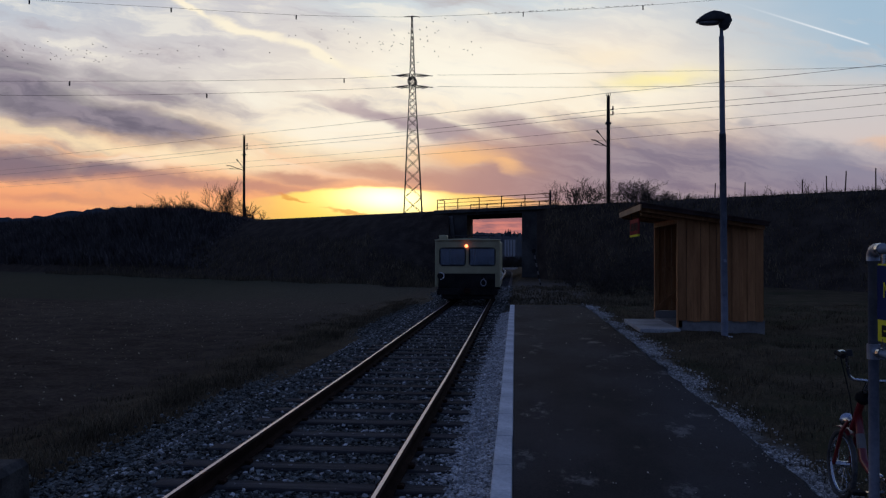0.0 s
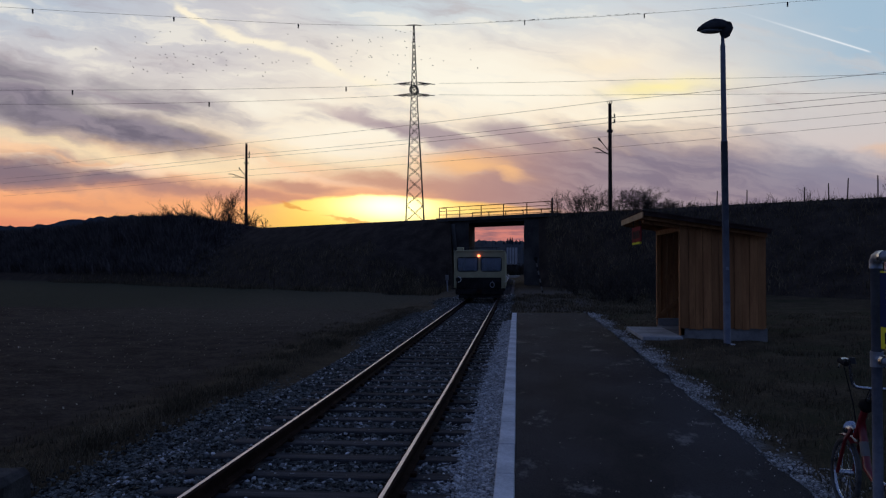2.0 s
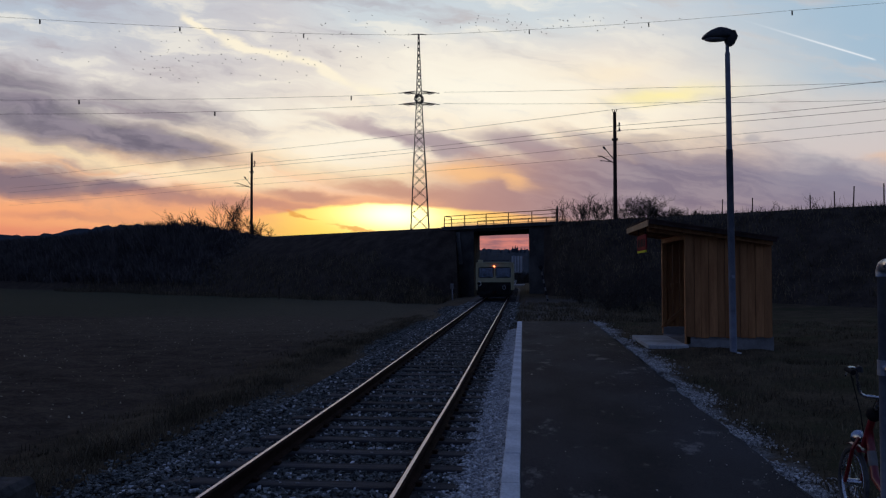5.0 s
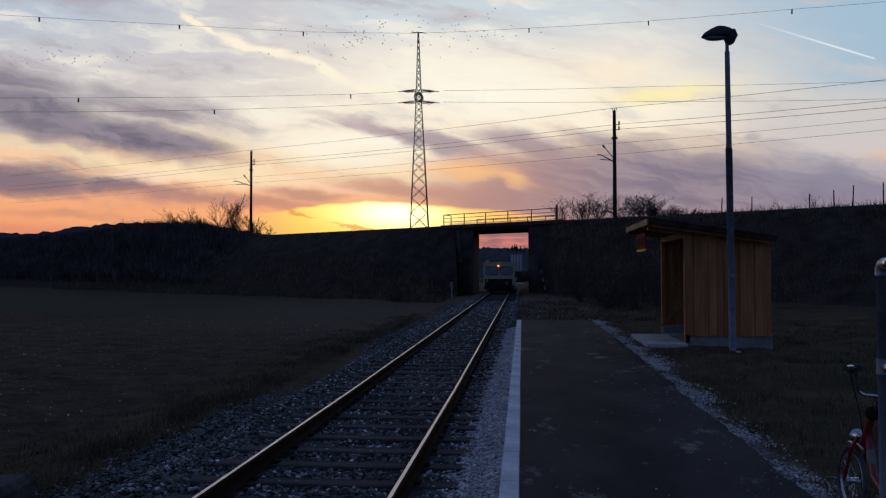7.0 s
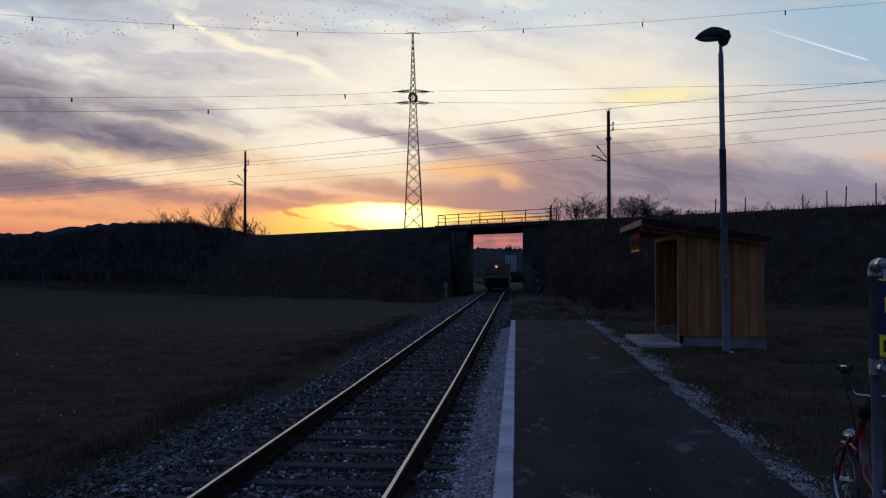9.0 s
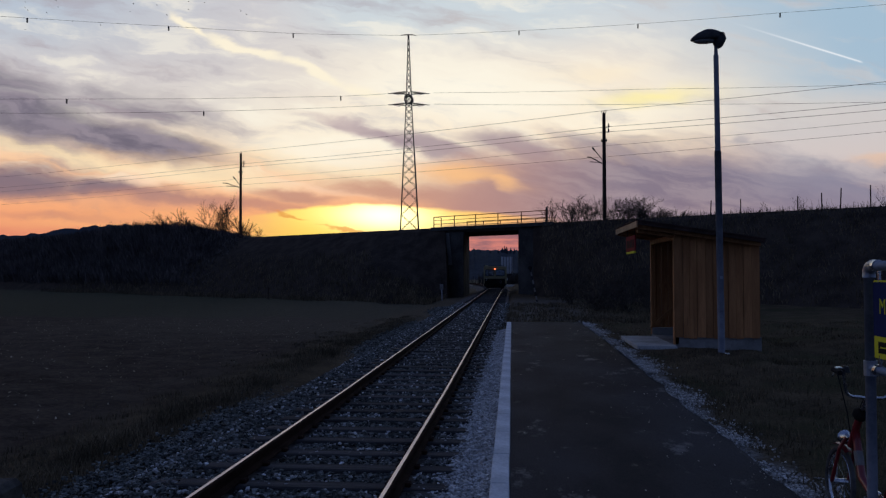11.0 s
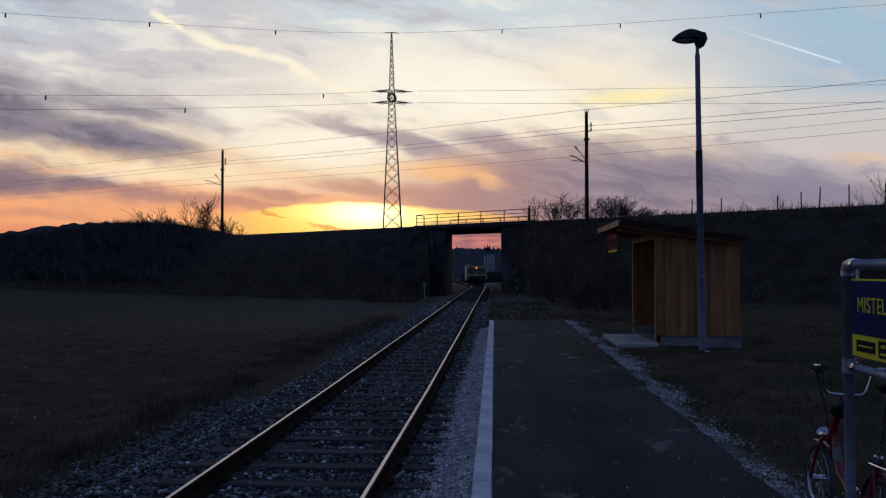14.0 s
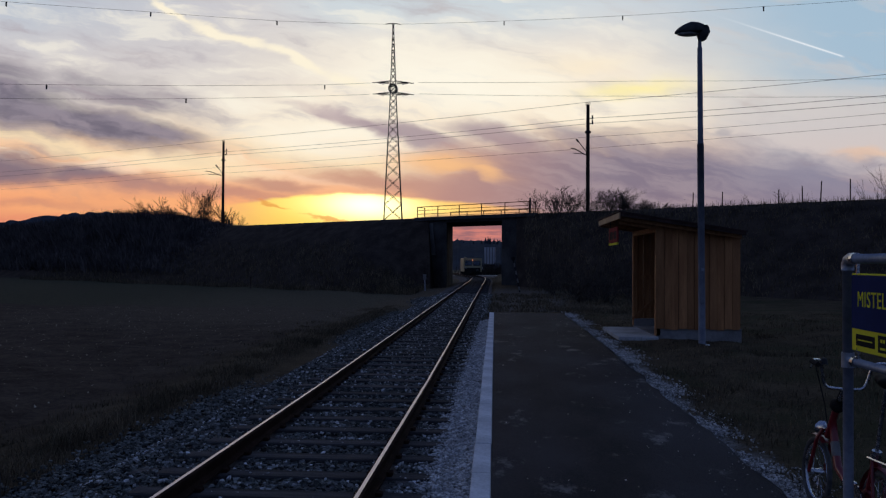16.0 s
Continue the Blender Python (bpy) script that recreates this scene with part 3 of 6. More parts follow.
def make_bridge():
    b = thing("railway_bridge", "weathered concrete railway underbridge with a steel railing", "bridge", "", "structure")
    for name, x0, x1, lean in (("abutment", WALL_L, WALL_L - 1.75, 0.62), ("abutment", WALL_R, WALL_R + 1.9, -0.30)):
        bm = bmesh.new()
        near0, near1, far1, far0 = on_bank(x0, -0.45), on_bank(x1, -0.45), on_bank(x1, 6.9), on_bank(x0, 6.9)
        low = [near0, near1, far1, far0]
        top = [near0, near1, far1, far0]
        v0 = [bm.verts.new((p.x, p.y, -0.9)) for p in low]
        v1 = [bm.verts.new((p.x, p.y, 5.28)) for p in top]
        for i in range(4):
            bm.faces.new((v0[i], v0[(i + 1) % 4], v1[(i + 1) % 4], v1[i]))
        bm.faces.new(v1)
        bm.faces.new(v0[::-1])
        bmesh.ops.recalc_face_normals(bm, faces=bm.faces)
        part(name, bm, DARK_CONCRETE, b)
        # a raised pilaster at the outer edge of the front
        bm = bmesh.new()
        d = 1 if x1 > x0 else -1
        a0, a1 = on_bank(x1 - d * 0.42, -0.62), on_bank(x1 + d * 0.05, -0.62)
        b0, b1 = on_bank(x1 - d * 0.42, -0.40), on_bank(x1 + d * 0.05, -0.40)
        v0 = [bm.verts.new((p.x + lean, p.y, -0.9)) for p in (a0, a1, b1, b0)]
        v1 = [bm.verts.new((p.x, p.y, 5.25)) for p in (a0, a1, b1, b0)]
        for i in range(4):
            bm.faces.new((v0[i], v0[(i + 1) % 4], v1[(i + 1) % 4], v1[i]))
        bm.faces.new(v1)
        bmesh.ops.recalc_face_normals(bm, faces=bm.faces)
        part("pilaster", bm, CONCRETE_WORN, b, "paler concrete pilaster")
    bm = bmesh.new()
    prism(bm, [tuple(on_bank(x, c).xy) for x, c in ((-7.6, -0.40), (2.75, -0.40), (2.75, 6.9), (-7.6, 6.9))], 5.282, 5.70)
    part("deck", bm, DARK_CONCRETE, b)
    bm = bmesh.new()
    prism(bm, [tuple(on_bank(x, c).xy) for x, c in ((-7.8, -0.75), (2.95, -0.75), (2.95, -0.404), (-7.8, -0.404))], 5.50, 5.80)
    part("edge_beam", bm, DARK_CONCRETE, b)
    for near, lo_x, hi_x in ((-0.6, -7.5, 2.35), (6.6, -4.9, 3.4)):
        r = part("railing", tubed([tuple(on_bank(lo_x, near)[:2]) + (6.75,), tuple(on_bank(hi_x, near)[:2]) + (6.75,)], 0.035, 6), RAILING_RUST, b, "rusty steel railing")
        for h in (6.10, 6.43):
            part("rail_bar", tubed([tuple(on_bank(lo_x, near)[:2]) + (h,), tuple(on_bank(hi_x, near)[:2]) + (h,)], 0.025, 6), RAILING_RUST, r)
        n = 6
        for i in range(n):
            p = on_bank(lo_x + (hi_x - lo_x) * i / (n - 1), near)
            part("post", boxed((p.x - 0.04, p.y - 0.04, 5.70), (p.x + 0.04, p.y + 0.04, 6.77)), RAILING_RUST, r)
        if near < 0:
            for x in (lo_x, hi_x):
                p, q = on_bank(x, near), on_bank(x + 0.55, near + 1.3)
                part("return_bar", tubed([(p.x, p.y, 6.75), (q.x, q.y, 6.75)], 0.03, 6), RAILING_RUST, r)
                part("post", boxed((q.x - 0.04, q.y - 0.04, 5.70), (q.x + 0.04, q.y + 0.04, 6.77)), RAILING_RUST, r)
    p = on_bank(2.42, -0.5)
    part("end_post", boxed((p.x - 0.07, p.y - 0.07, 5.6), (p.x + 0.07, p.y + 0.07, 7.02)), DARK_STEEL, b)


# ---- track ----
def stones(name, centres, sizes, material, seed, parent=None, label=""):
    """Many broken stones as one mesh: a cube's corners pulled about for each."""
    rng = np.random.default_rng(seed)
    n = len(centres)
    cube = np.array([(a, b, c) for a in (-1, 1) for b in (-1, 1) for c in (-1, 1)], float)
    v = cube[None] * rng.uniform(0.35, 1.0, (n, 8, 3))
    ang = rng.uniform(0, 6.283, n)
    tilt = rng.uniform(-0.7, 0.7, n)
    c, s = np.cos(ang)[:, None], np.sin(ang)[:, None]
    ct, st = np.cos(tilt)[:, None], np.sin(tilt)[:, None]
    x, y, z = v[..., 0] * rng.uniform(0.7, 1.4, (n, 1)), v[..., 1], v[..., 2] * rng.uniform(0.5, 0.9, (n, 1))
    y, z = y * ct - z * st, y * st + z * ct
    x, y = x * c - y * s, x * s + y * c
    v = np.stack([x, y, z], -1) * (np.asarray(sizes)[:, None, None] / 2) + np.asarray(centres)[:, None]
    quad = np.array([(0, 1, 3, 2), (4, 6, 7, 5), (0, 4, 5, 1), (2, 3, 7, 6), (0, 2, 6, 4), (1, 5, 7, 3)])
    f = (quad[None] + 8 * np.arange(n)[:, None, None]).reshape(-1, 4)
    return raw(name, v.reshape(-1, 3), f, material, parent, label)


def bed_z(dx):
    """Height of the ballast at that distance from the track's middle."""
    return -0.19 - 0.33 * smooth(1.55, 2.6, np.abs(dx))


def make_track():
    ys = np.concatenate([np.arange(-12, 72, 1.5), np.arange(72, 175, 2.0)])
    path = [(track_x(y), y) for y in ys]
    # ballast bed
    offs = np.array([-2.9, -2.5, -2.1, -1.8, -1.5, -1.1, -0.6, 0, 0.6, 1.1, 1.5])
    rng = np.random.default_rng(8)
    yy = np.concatenate([np.arange(-12, 40, 0.3), np.arange(40, 175, 1.0)])
    tx = np.array([track_x(y) for y in yy])
    X = tx[:, None] + offs[None]
    Z = bed_z(offs)[None] + rng.normal(0, 0.012, X.shape)
    Y = np.repeat(yy[:, None], len(offs), 1)
    n, m = X.shape
    i = np.arange(n * m).reshape(n, m)
    f = np.stack([i[:-1, :-1], i[:-1, 1:], i[1:, 1:], i[1:, :-1]], -1).reshape(-1, 4)
    bed = raw("ballast_bed", np.stack([X, Y, Z], -1).reshape(-1, 3), f, BALLAST)
    tagged(bed, "grey crushed-stone ballast bed under the track", "ballast", "", "structure")
    # loose stones, thinner with distance
    y = np.concatenate([4.3 + 46 * rng.random(80000) ** 1.9, rng.uniform(-8, 4.3, 16000)])
    dx = np.where(rng.random(len(y)) < 0.93, rng.uniform(-2.62, 1.58, len(y)), -2.4 - np.abs(rng.normal(0, 0.22, len(y))))
    keep = (np.abs(np.abs(dx) - 0.75) > 0.10)
    y, dx = y[keep], dx[keep]
    size = rng.uniform(0.020, 0.050, len(y)) * (1 + np.maximum(y, 0) / 60)
    c = np.stack([TRACK_X - 0.0062 * np.maximum(0, y - 12) + dx, y, np.maximum(bed_z(dx), np.where(dx < -1.9, -0.405, -1.0)) + 0.004 + rng.uniform(0, 0.012, len(y))], -1)
    # sleepers stay mostly bare
    ph = np.abs(((y - 6.58 + 0.325) % 0.65) - 0.325)
    bare = (ph < 0.125) & (np.abs(dx) < 1.28) & (rng.random(len(y)) < 0.86)
    c, size = c[~bare], size[~bare]
    st = stones("ballast_stones", c, size, STONE, 11)
    tagged(st, "loose grey broken ballast stones between the sleepers", "ballast", "", "stuff")
    y = 4.3 + 46 * rng.random(4200) ** 1.8
    dx = rng.uniform(-2.6, 1.5, len(y))
    ok = np.abs(np.abs(dx) - 0.75) > 0.10
    y, dx = y[ok], dx[ok]
    c = np.stack([TRACK_X - 0.0062 * np.maximum(0, y - 12) + dx, y, bed_z(dx) + 0.022], -1)
    st = stones("pale_ballast", c, rng.uniform(0.018, 0.042, len(y)) * (1 + y / 50), PALE_STONE, 13)
    tagged(st, "scattered paler stones on the ballast", "ballast", "", "stuff")
    # pale fresh gravel between the track and the platform
    y = np.concatenate([4.3 + 40 * rng.random(27000) ** 1.6, rng.uniform(-8, 4.3, 5500)])
    y = y[y < 26.5]
    x = -0.20 - np.abs(rng.normal(0, 0.26, len(y)))
    ok = x > -0.95
    x, y = x[ok], y[ok]
    c = np.stack([x, y, -0.185 + 0.09 * smooth(-0.75, -0.22, x) + rng.uniform(0, 0.012, len(y))], -1)
    st = stones("pale_gravel", c, rng.uniform(0.018, 0.042, len(y)) * (1 + np.maximum(y, 0) / 60), PALE_STONE, 12)
    tagged(st, "pale fresh gravel along the platform kerb", "gravel", "", "stuff")
    bm = bmesh.new()
    prism(bm, [(-1.0, -0.40), (-0.75, -0.20), (-0.24, -0.11), (-0.205, -0.11), (-0.205, -0.40)], -12, 26.6, "y")
    tagged(link("gravel_strip", bm, BALLAST), "gravel strip between ballast and kerb", "gravel", "", "structure")
    track = thing("railway_track", "rusty single-track railway on dark wooden sleepers", "railway track")
    # a flat-bottomed rail's section
    sec = [(-0.065, -0.14), (0.065, -0.14), (0.065, -0.128), (0.012, -0.112), (0.012, -0.045), (0.036, -0.034), (0.034, -0.012), (0.016, 0.0), (-0.016, 0.0), (-0.034, -0.012), (-0.036, -0.034), (-0.012, -0.045), (-0.012, -0.112), (-0.065, -0.128)]
    for side in (-0.745, 0.745):
        bm = bmesh.new()
        rings = [[bm.verts.new((x + side + p[0], y, p[1])) for p in sec] for x, y in path]
        for r0, r1 in zip(rings, rings[1:]):
            for j in range(len(sec)):
                fc = bm.faces.new((r0[j], r0[(j + 1) % len(sec)], r1[(j + 1) % len(sec)], r1[j]))
                fc.material_index = 1 if j == 7 else 0
        bmesh.ops.recalc_face_normals(bm, faces=bm.faces)
        part("rail", bm, (RUST, RAIL_TOP), track, "rusty rail with a shiny worn head")
    me = None
    y = 6.58 - 0.65 * 16
    k = 0
    while y < 165:
        if me is None:
            sl = part("sleeper", boxed((-1.27, -0.115, -0.30), (1.27, 0.115, -0.155), 0.012), SLEEPER, track)
            me = sl.data
        else:
            sl = new("sleeper", me)
            sl.parent = track
        h = math.sin(k * 12.9898) * 43758.5453 % 1.0
        g = math.sin(k * 78.233) * 12543.123 % 1.0
        sl.matrix_basis = pose(track_x(y) + (h - 0.5) * 0.08, y + (g - 0.5) * 0.05, (h - 0.5) * 0.012, 0, 0, (g - 0.5) * 2.2)
        y += 0.65
        k += 1
    for side in (-0.745, 0.745):
        for j in range(46):
            yy = 6.58 + 0.65 * j
            for e in (-0.085, 0.085):
                cl = new("rail_clip", CLIP) if j or side > 0 or e > 0 else None
                if cl is None:
                    continue
                cl.parent = track
                cl.matrix_basis = pose(track_x(yy) + side + e, yy, -0.135)


CLIP = bpy.data.meshes.new("rail_clip")
_b = boxed((-0.03, -0.045, -0.02), (0.03, 0.045, 0.018), 0.008)
_b.to_mesh(CLIP)
_b.free()
CLIP.materials.append(RUST)


DRIFT = 0.0062   # the kerb keeps its distance from the track


def verge_x(y):
    """Where the asphalt ends towards the meadow: the platform widens a little with distance."""
    return float(np.interp(y, [-12, 5.6, 7.0, 10.4, 17.6, 26.4], [1.95, 2.01, 2.01, 2.02, 2.06, 2.03]))


def make_platform():
    p = thing("platform", "dark asphalt platform with a pale concrete kerb", "platform", "", "structure")
    bm = bmesh.new()
    line = [(verge_x(y) - 0.05, y) for y in np.arange(-12, 26.36, 1.9175)]
    prism(bm, [(-0.052, -12)] + line + [(-0.052 - DRIFT * 21.35, 26.35), (-0.052, 5)], -0.25, 0.146)
    part("asphalt", bm, ASPHALT, p)
    # ragged asphalt edge
    rng = np.random.default_rng(21)
    bm = bmesh.new()
    ys = np.arange(-12, 26.36, 0.22)
    edge = [verge_x(y) + 0.02 * math.sin(y * 1.7) + 0.014 * math.sin(y * 4.3) + float(rng.normal(0, 0.014)) for y in ys]
    top = [bm.verts.new((verge_x(y) - 0.052, y, 0.1475)) for y in ys]
    mid = [bm.verts.new((e, y, 0.125)) for e, y in zip(edge, ys)]
    low = [bm.verts.new((e + 0.05, y, -0.22)) for e, y in zip(edge, ys)]
    for a, b in ((top, mid), (mid, low)):
        for i in range(len(ys) - 1):
            bm.faces.new((a[i], b[i], b[i + 1], a[i + 1]))
    part("asphalt_edge", bm, ASPHALT, p)
    me = None
    for i in range(39):
        if me is None:
            kb = part("kerb_stone", boxed((-0.182, 0.006, -0.35), (-0.038, 0.994, 0.156), 0.008), CONCRETE, p)
            me = kb.data
        else:
            kb = new("kerb_stone", me)
            kb.parent = p
        h = math.sin(i * 12.9898) * 43758.5453 % 1.0
        yk = -12.8 + i
        kb.matrix_basis = pose((h - 0.5) * 0.008 - 0.018 - DRIFT * max(0.0, yk - 5), yk, (h - 0.5) * 0.006, 0, 0, 0.36 if yk > 5 else 0)
    # pale gravel along the meadow
    y = np.concatenate([4.0 + 24 * rng.random(26000) ** 1.5, rng.uniform(-8, 4, 3500)])
    off = np.abs(rng.normal(0, 0.22, len(y)))
    x = np.interp(y, [-12, 5.6, 7.0, 10.4, 17.6, 26.4], [1.95, 2.01, 2.01, 2.02, 2.06, 2.03]) + 0.03 + off
    keep = rng.random(len(y)) < np.clip(0.62 - off * 1.3 + 0.45 * np.sin(y * 2.3 + 1.1 * np.sin(y * 0.7)) + 0.30 * np.sin(y * 5.1 + x * 9), 0.03, 1)
    x, y = x[keep], y[keep]
    c = np.stack([x, y, ground_z(x, y) + 0.010 + 0.03 * smooth(2.2, 1.95, x)], -1)
    st = stones("gravel_verge", c, rng.uniform(0.007, 0.027, len(y)) * (1 + np.maximum(y, 0) / 60), VERGE_STONE, 22)
    tagged(st, "pale gravel scattered along the asphalt edge", "gravel", "", "stuff")


make_ground()
make_banks()
make_bridge()
make_track()
make_platform()


# ---- things beside the platform ----
def make_shelter():
    s = thing("waiting_shelter", "small new larch-boarded waiting shelter with a lean-to roof", "shelter")
    x0, x1, y0, y1 = 3.31, 5.06, 17.67, 20.75
    gz = 0.06
    part("plinth", boxed((x0 + 0.02, y0 + 0.03, gz - 0.3), (x1 + 0.05, y0 + 0.17, 0.37), 0.01), OLD_CONCRETE, s)
    part("plinth", boxed((x1 - 0.10, y0 + 0.172, gz - 0.3), (x1 + 0.05, y1 - 0.152, 0.37), 0.01), OLD_CONCRETE, s)
    part("plinth", boxed((x0 + 0.02, y1 - 0.15, gz - 0.3), (x1 + 0.05, y1, 0.37), 0.01), OLD_CONCRETE, s)
    part("floor_slab", boxed((x0 + 0.03, y0 + 0.172, gz - 0.3), (x1 - 0.102, y1 - 0.152, 0.195)), OLD_CONCRETE, s)

    def top(x):
        return 2.66 - (x - x0) * 0.155
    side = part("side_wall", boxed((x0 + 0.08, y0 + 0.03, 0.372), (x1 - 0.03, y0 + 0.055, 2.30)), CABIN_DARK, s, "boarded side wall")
    # upright boards, each with its own width
    x, k = x0, 0
    widths = [0.19, 0.13, 0.16, 0.18, 0.15, 0.17, 0.14, 0.16, 0.15, 0.17, 0.15]
    while x < x1 - 0.02:
        w = min(widths[k % len(widths)], x1 - x)
        o = 0.012 if k % 2 else 0.0
        bm = bmesh.new()
        prism(bm, [(x + 0.004, 0.36 - 0.012 * (k % 3)), (x + w - 0.004, 0.36 - 0.012 * (k % 3)), (x + w - 0.004, top(x + w) - 0.03), (x + 0.004, top(x) - 0.03)], y0 - o, y0 + 0.028 - o, "y")
        part("board", bm, LARCH, side)
        x += w
        k += 1
    back = part("back_wall", boxed((x1 - 0.03, y0 + 0.03, 0.372), (x1, y1, 2.30)), LARCH, s, "boarded back wall")
    n = 20
    for i in range(n):
        a = y0 + 0.03 + (y1 - y0 - 0.06) * i / n
        part("board", boxed((x1 + 0.001, a + 0.004, 0.36), (x1 + 0.024, a + (y1 - y0 - 0.06) / n - 0.004, 2.30)), LARCH, back)
    far = part("far_wall", boxed((x0 + 0.75, y1 - 0.05, 0.372), (x1 - 0.03, y1, 2.36)), LARCH, s)
    for i in range(10):
        a = x0 + 0.1 + i * 0.164
        bm = bmesh.new()
        prism(bm, [(a, 0.375), (a + 0.155, 0.375), (a + 0.155, top(a + 0.155) - 0.05), (a, top(a) - 0.05)], y1 - 0.075, y1 - 0.052, "y")
        part("board", bm, LARCH, far)
    # front posts, rails and a brace
    for y in (y0 + 0.03, y1 - 0.12):
        part("post", boxed((x0, y, 0.20), (x0 + 0.11, y + 0.11, 2.58), 0.008), LARCH, s)
    part("wall_plate", boxed((x0 + 0.002, y0 + 0.142, 2.42), (x0 + 0.10, y1 - 0.122, 2.53)), LARCH, s, "beam over the open front")
    bm = bmesh.new()
    prism(bm, [(2.56, top(2.56) - 0.19), (x0 - 0.002, top(x0) - 0.19), (x0 - 0.002, top(x0) - 0.13), (2.56, top(2.56) - 0.13)], y0 + 0.02, y0 + 0.12, "y")
    part("outrigger", bm, LARCH, s, "beam carrying the overhang")
    part("bench_seat", boxed((x1 - 0.55, y0 + 0.12, 0.80), (x1 - 0.06, y1 - 0.12, 0.845), 0.006), LARCH, s, "wooden bench along the back wall")
    part("wall_rail", boxed((x0 + 0.2, y1 - 0.13, 1.35), (x1 - 0.1, y1 - 0.078, 1.45)), LARCH, s)
    br = boxed((-0.045, -0.025, -0.75), (0.045, 0.025, 0.75), 0, pose(x0 + 0.55, y1 - 0.11, 0.85, 0, 48, 0))
    part("brace", br, LARCH, s, "slanting brace")
    # roof: deck, felt, fascias and rafters
    rx0, rx1, ry0, ry1 = 2.50, 5.10, 17.35, 21.05

    def roof(lo, hi, xa, xb, ya, yb):
        bm = bmesh.new()
        prism(bm, [(xa, top(xa) + lo), (xb, top(xb) + lo), (xb, top(xb) + hi), (xa, top(xa) + hi)], ya, yb, "y")
        return bm
    part("roof_deck", roof(0.0, 0.03, rx0 + 0.03, rx1, ry0 + 0.03, ry1 - 0.03), LARCH, s)
    part("roof_covering", roof(0.033, 0.06, rx0 - 0.015, rx1 + 0.03, ry0 - 0.015, ry1 + 0.015), ROOF_FELT, s, "dark roofing felt")
    part("fascia", boxed((rx0, ry0 + 0.03, top(rx0) - 0.10), (rx0 + 0.028, ry1 - 0.03, top(rx0) + 0.03), 0.004), FASCIA, s, "pale front fascia board")
    part("verge_board", roof(-0.045, 0.03, rx0 + 0.03, rx1, ry0, ry0 + 0.027), ROOF_FELT, s, "thin dark verge board")
    for i in range(6):
        y = ry0 + 0.12 + i * (ry1 - ry0 - 0.32) / 5
        part("rafter", roof(-0.12, -0.002, rx0 + 0.04, rx1 - 0.05, y, y + 0.07), LARCH, s)
    lamp = part("wall_lamp", tubed([(x0 + 0.22, y0 - 0.10, top(x0 + 0.2) - 0.07), (x0 + 0.22, y0 - 0.02, top(x0 + 0.2) - 0.07)], 0.05, 10), OLD_CONCRETE, s, "small round lamp under the eave")
    # hanging station board under the eave
    hb = thing("station_board", "small red board hung from the shelter eave", "sign")
    part("panel", boxed((2.525, 17.85, 2.20), (2.553, 19.20, 2.54), 0.004), SIGN_RED, hb)
    part("strip", boxed((2.517, 17.87, 2.15), (2.553, 19.18, 2.197), 0.004), YELLOW, hb)
    for y in (18.0, 19.05):
        part("hanger", tubed([(2.54, y, 2.535), (2.54, y, 2.76)], 0.008, 6), DARK_STEEL, hb)
    for i in range(5):
        part("letter_bar", boxed((2.519, 17.98 + i * 0.23, 2.28), (2.5245, 18.12 + i * 0.23, 2.45)), BLACK, hb)
    slab = tagged(link("concrete_slab", boxed((2.50, 17.42, 0.0), (3.325, 20.15, 0.20), 0.012), SLAB), "pale concrete slab before the shelter", "slab", "", "structure")


def make_street_lamp():
    """A steel post with a helmet-shaped lantern that reaches over the platform."""
    l = thing("street_lamp", "grey steel lamp post with a helmet-shaped lantern", "street lamp", at=pose(4.03, 16.64, 0.10, 0, -0.45, 0))
    part("pole", tubed([(0, 0, -0.3), (0, 0, 1.15), (0, 0, 1.18), (0, 0, 4.05)], [0.068, 0.068, 0.066, 0.066], 14), LAMP_POST, l, smooth=True)
    part("upper_pole", tubed([(0, 0, 4.02), (0, 0, 4.10), (0, 0, 5.97), (0, 0, 6.0), (0, 0, 6.2)], [0.066, 0.056, 0.050, 0.036, 0.034], 12), LAMP_POST, l, smooth=True)
    part("base_collar", tubed([(0, 0, -0.06), (0, 0, 0.035)], [0.17, 0.15], 14), CONCRETE, l)
    part("door", boxed((-0.042, -0.074, 0.85), (0.042, -0.055, 1.15), 0.006), LAMP_POST, l)
    part("number_plate", boxed((-0.02, -0.075, 1.50), (0.035, -0.062, 1.56), 0.002), GALVANISED, l, "small white tag")
    # lantern
    bm = bmesh.new()
    bmesh.ops.create_uvsphere(bm, u_segments=20, v_segments=12, radius=1)
    for v in bm.verts:
        x, y, z = v.co
        w = 0.155 * (1 - 0.25 * max(0, -x))
        h = 0.20 if z > 0 else 0.06
        v.co = (-0.16 + x * 0.34, y * w, 6.31 + z * h * (1 - 0.35 * max(0, -x)) - 0.03 * x * x * (1 if x < 0 else 0))
    head = part("lantern", bm, DARK_STEEL, l, "dark helmet-shaped lantern", True)
    bm = bmesh.new()
    bmesh.ops.create_uvsphere(bm, u_segments=16, v_segments=8, radius=1)
    for v in bm.verts:
        v.co = (-0.21 + v.co.x * 0.24, v.co.y * 0.12, 6.27 + v.co.z * 0.055)
    part("diffuser", bm, LAMP_GLASS, head, "clear lamp cover", True)
    part("spigot", tubed([(0.02, 0, 6.13), (0.04, 0, 6.18), (0.08, 0, 6.32), (0.08, 0, 6.42)], [0.055, 0.10, 0.13, 0.09], 14), DARK_STEEL, head, smooth=True)


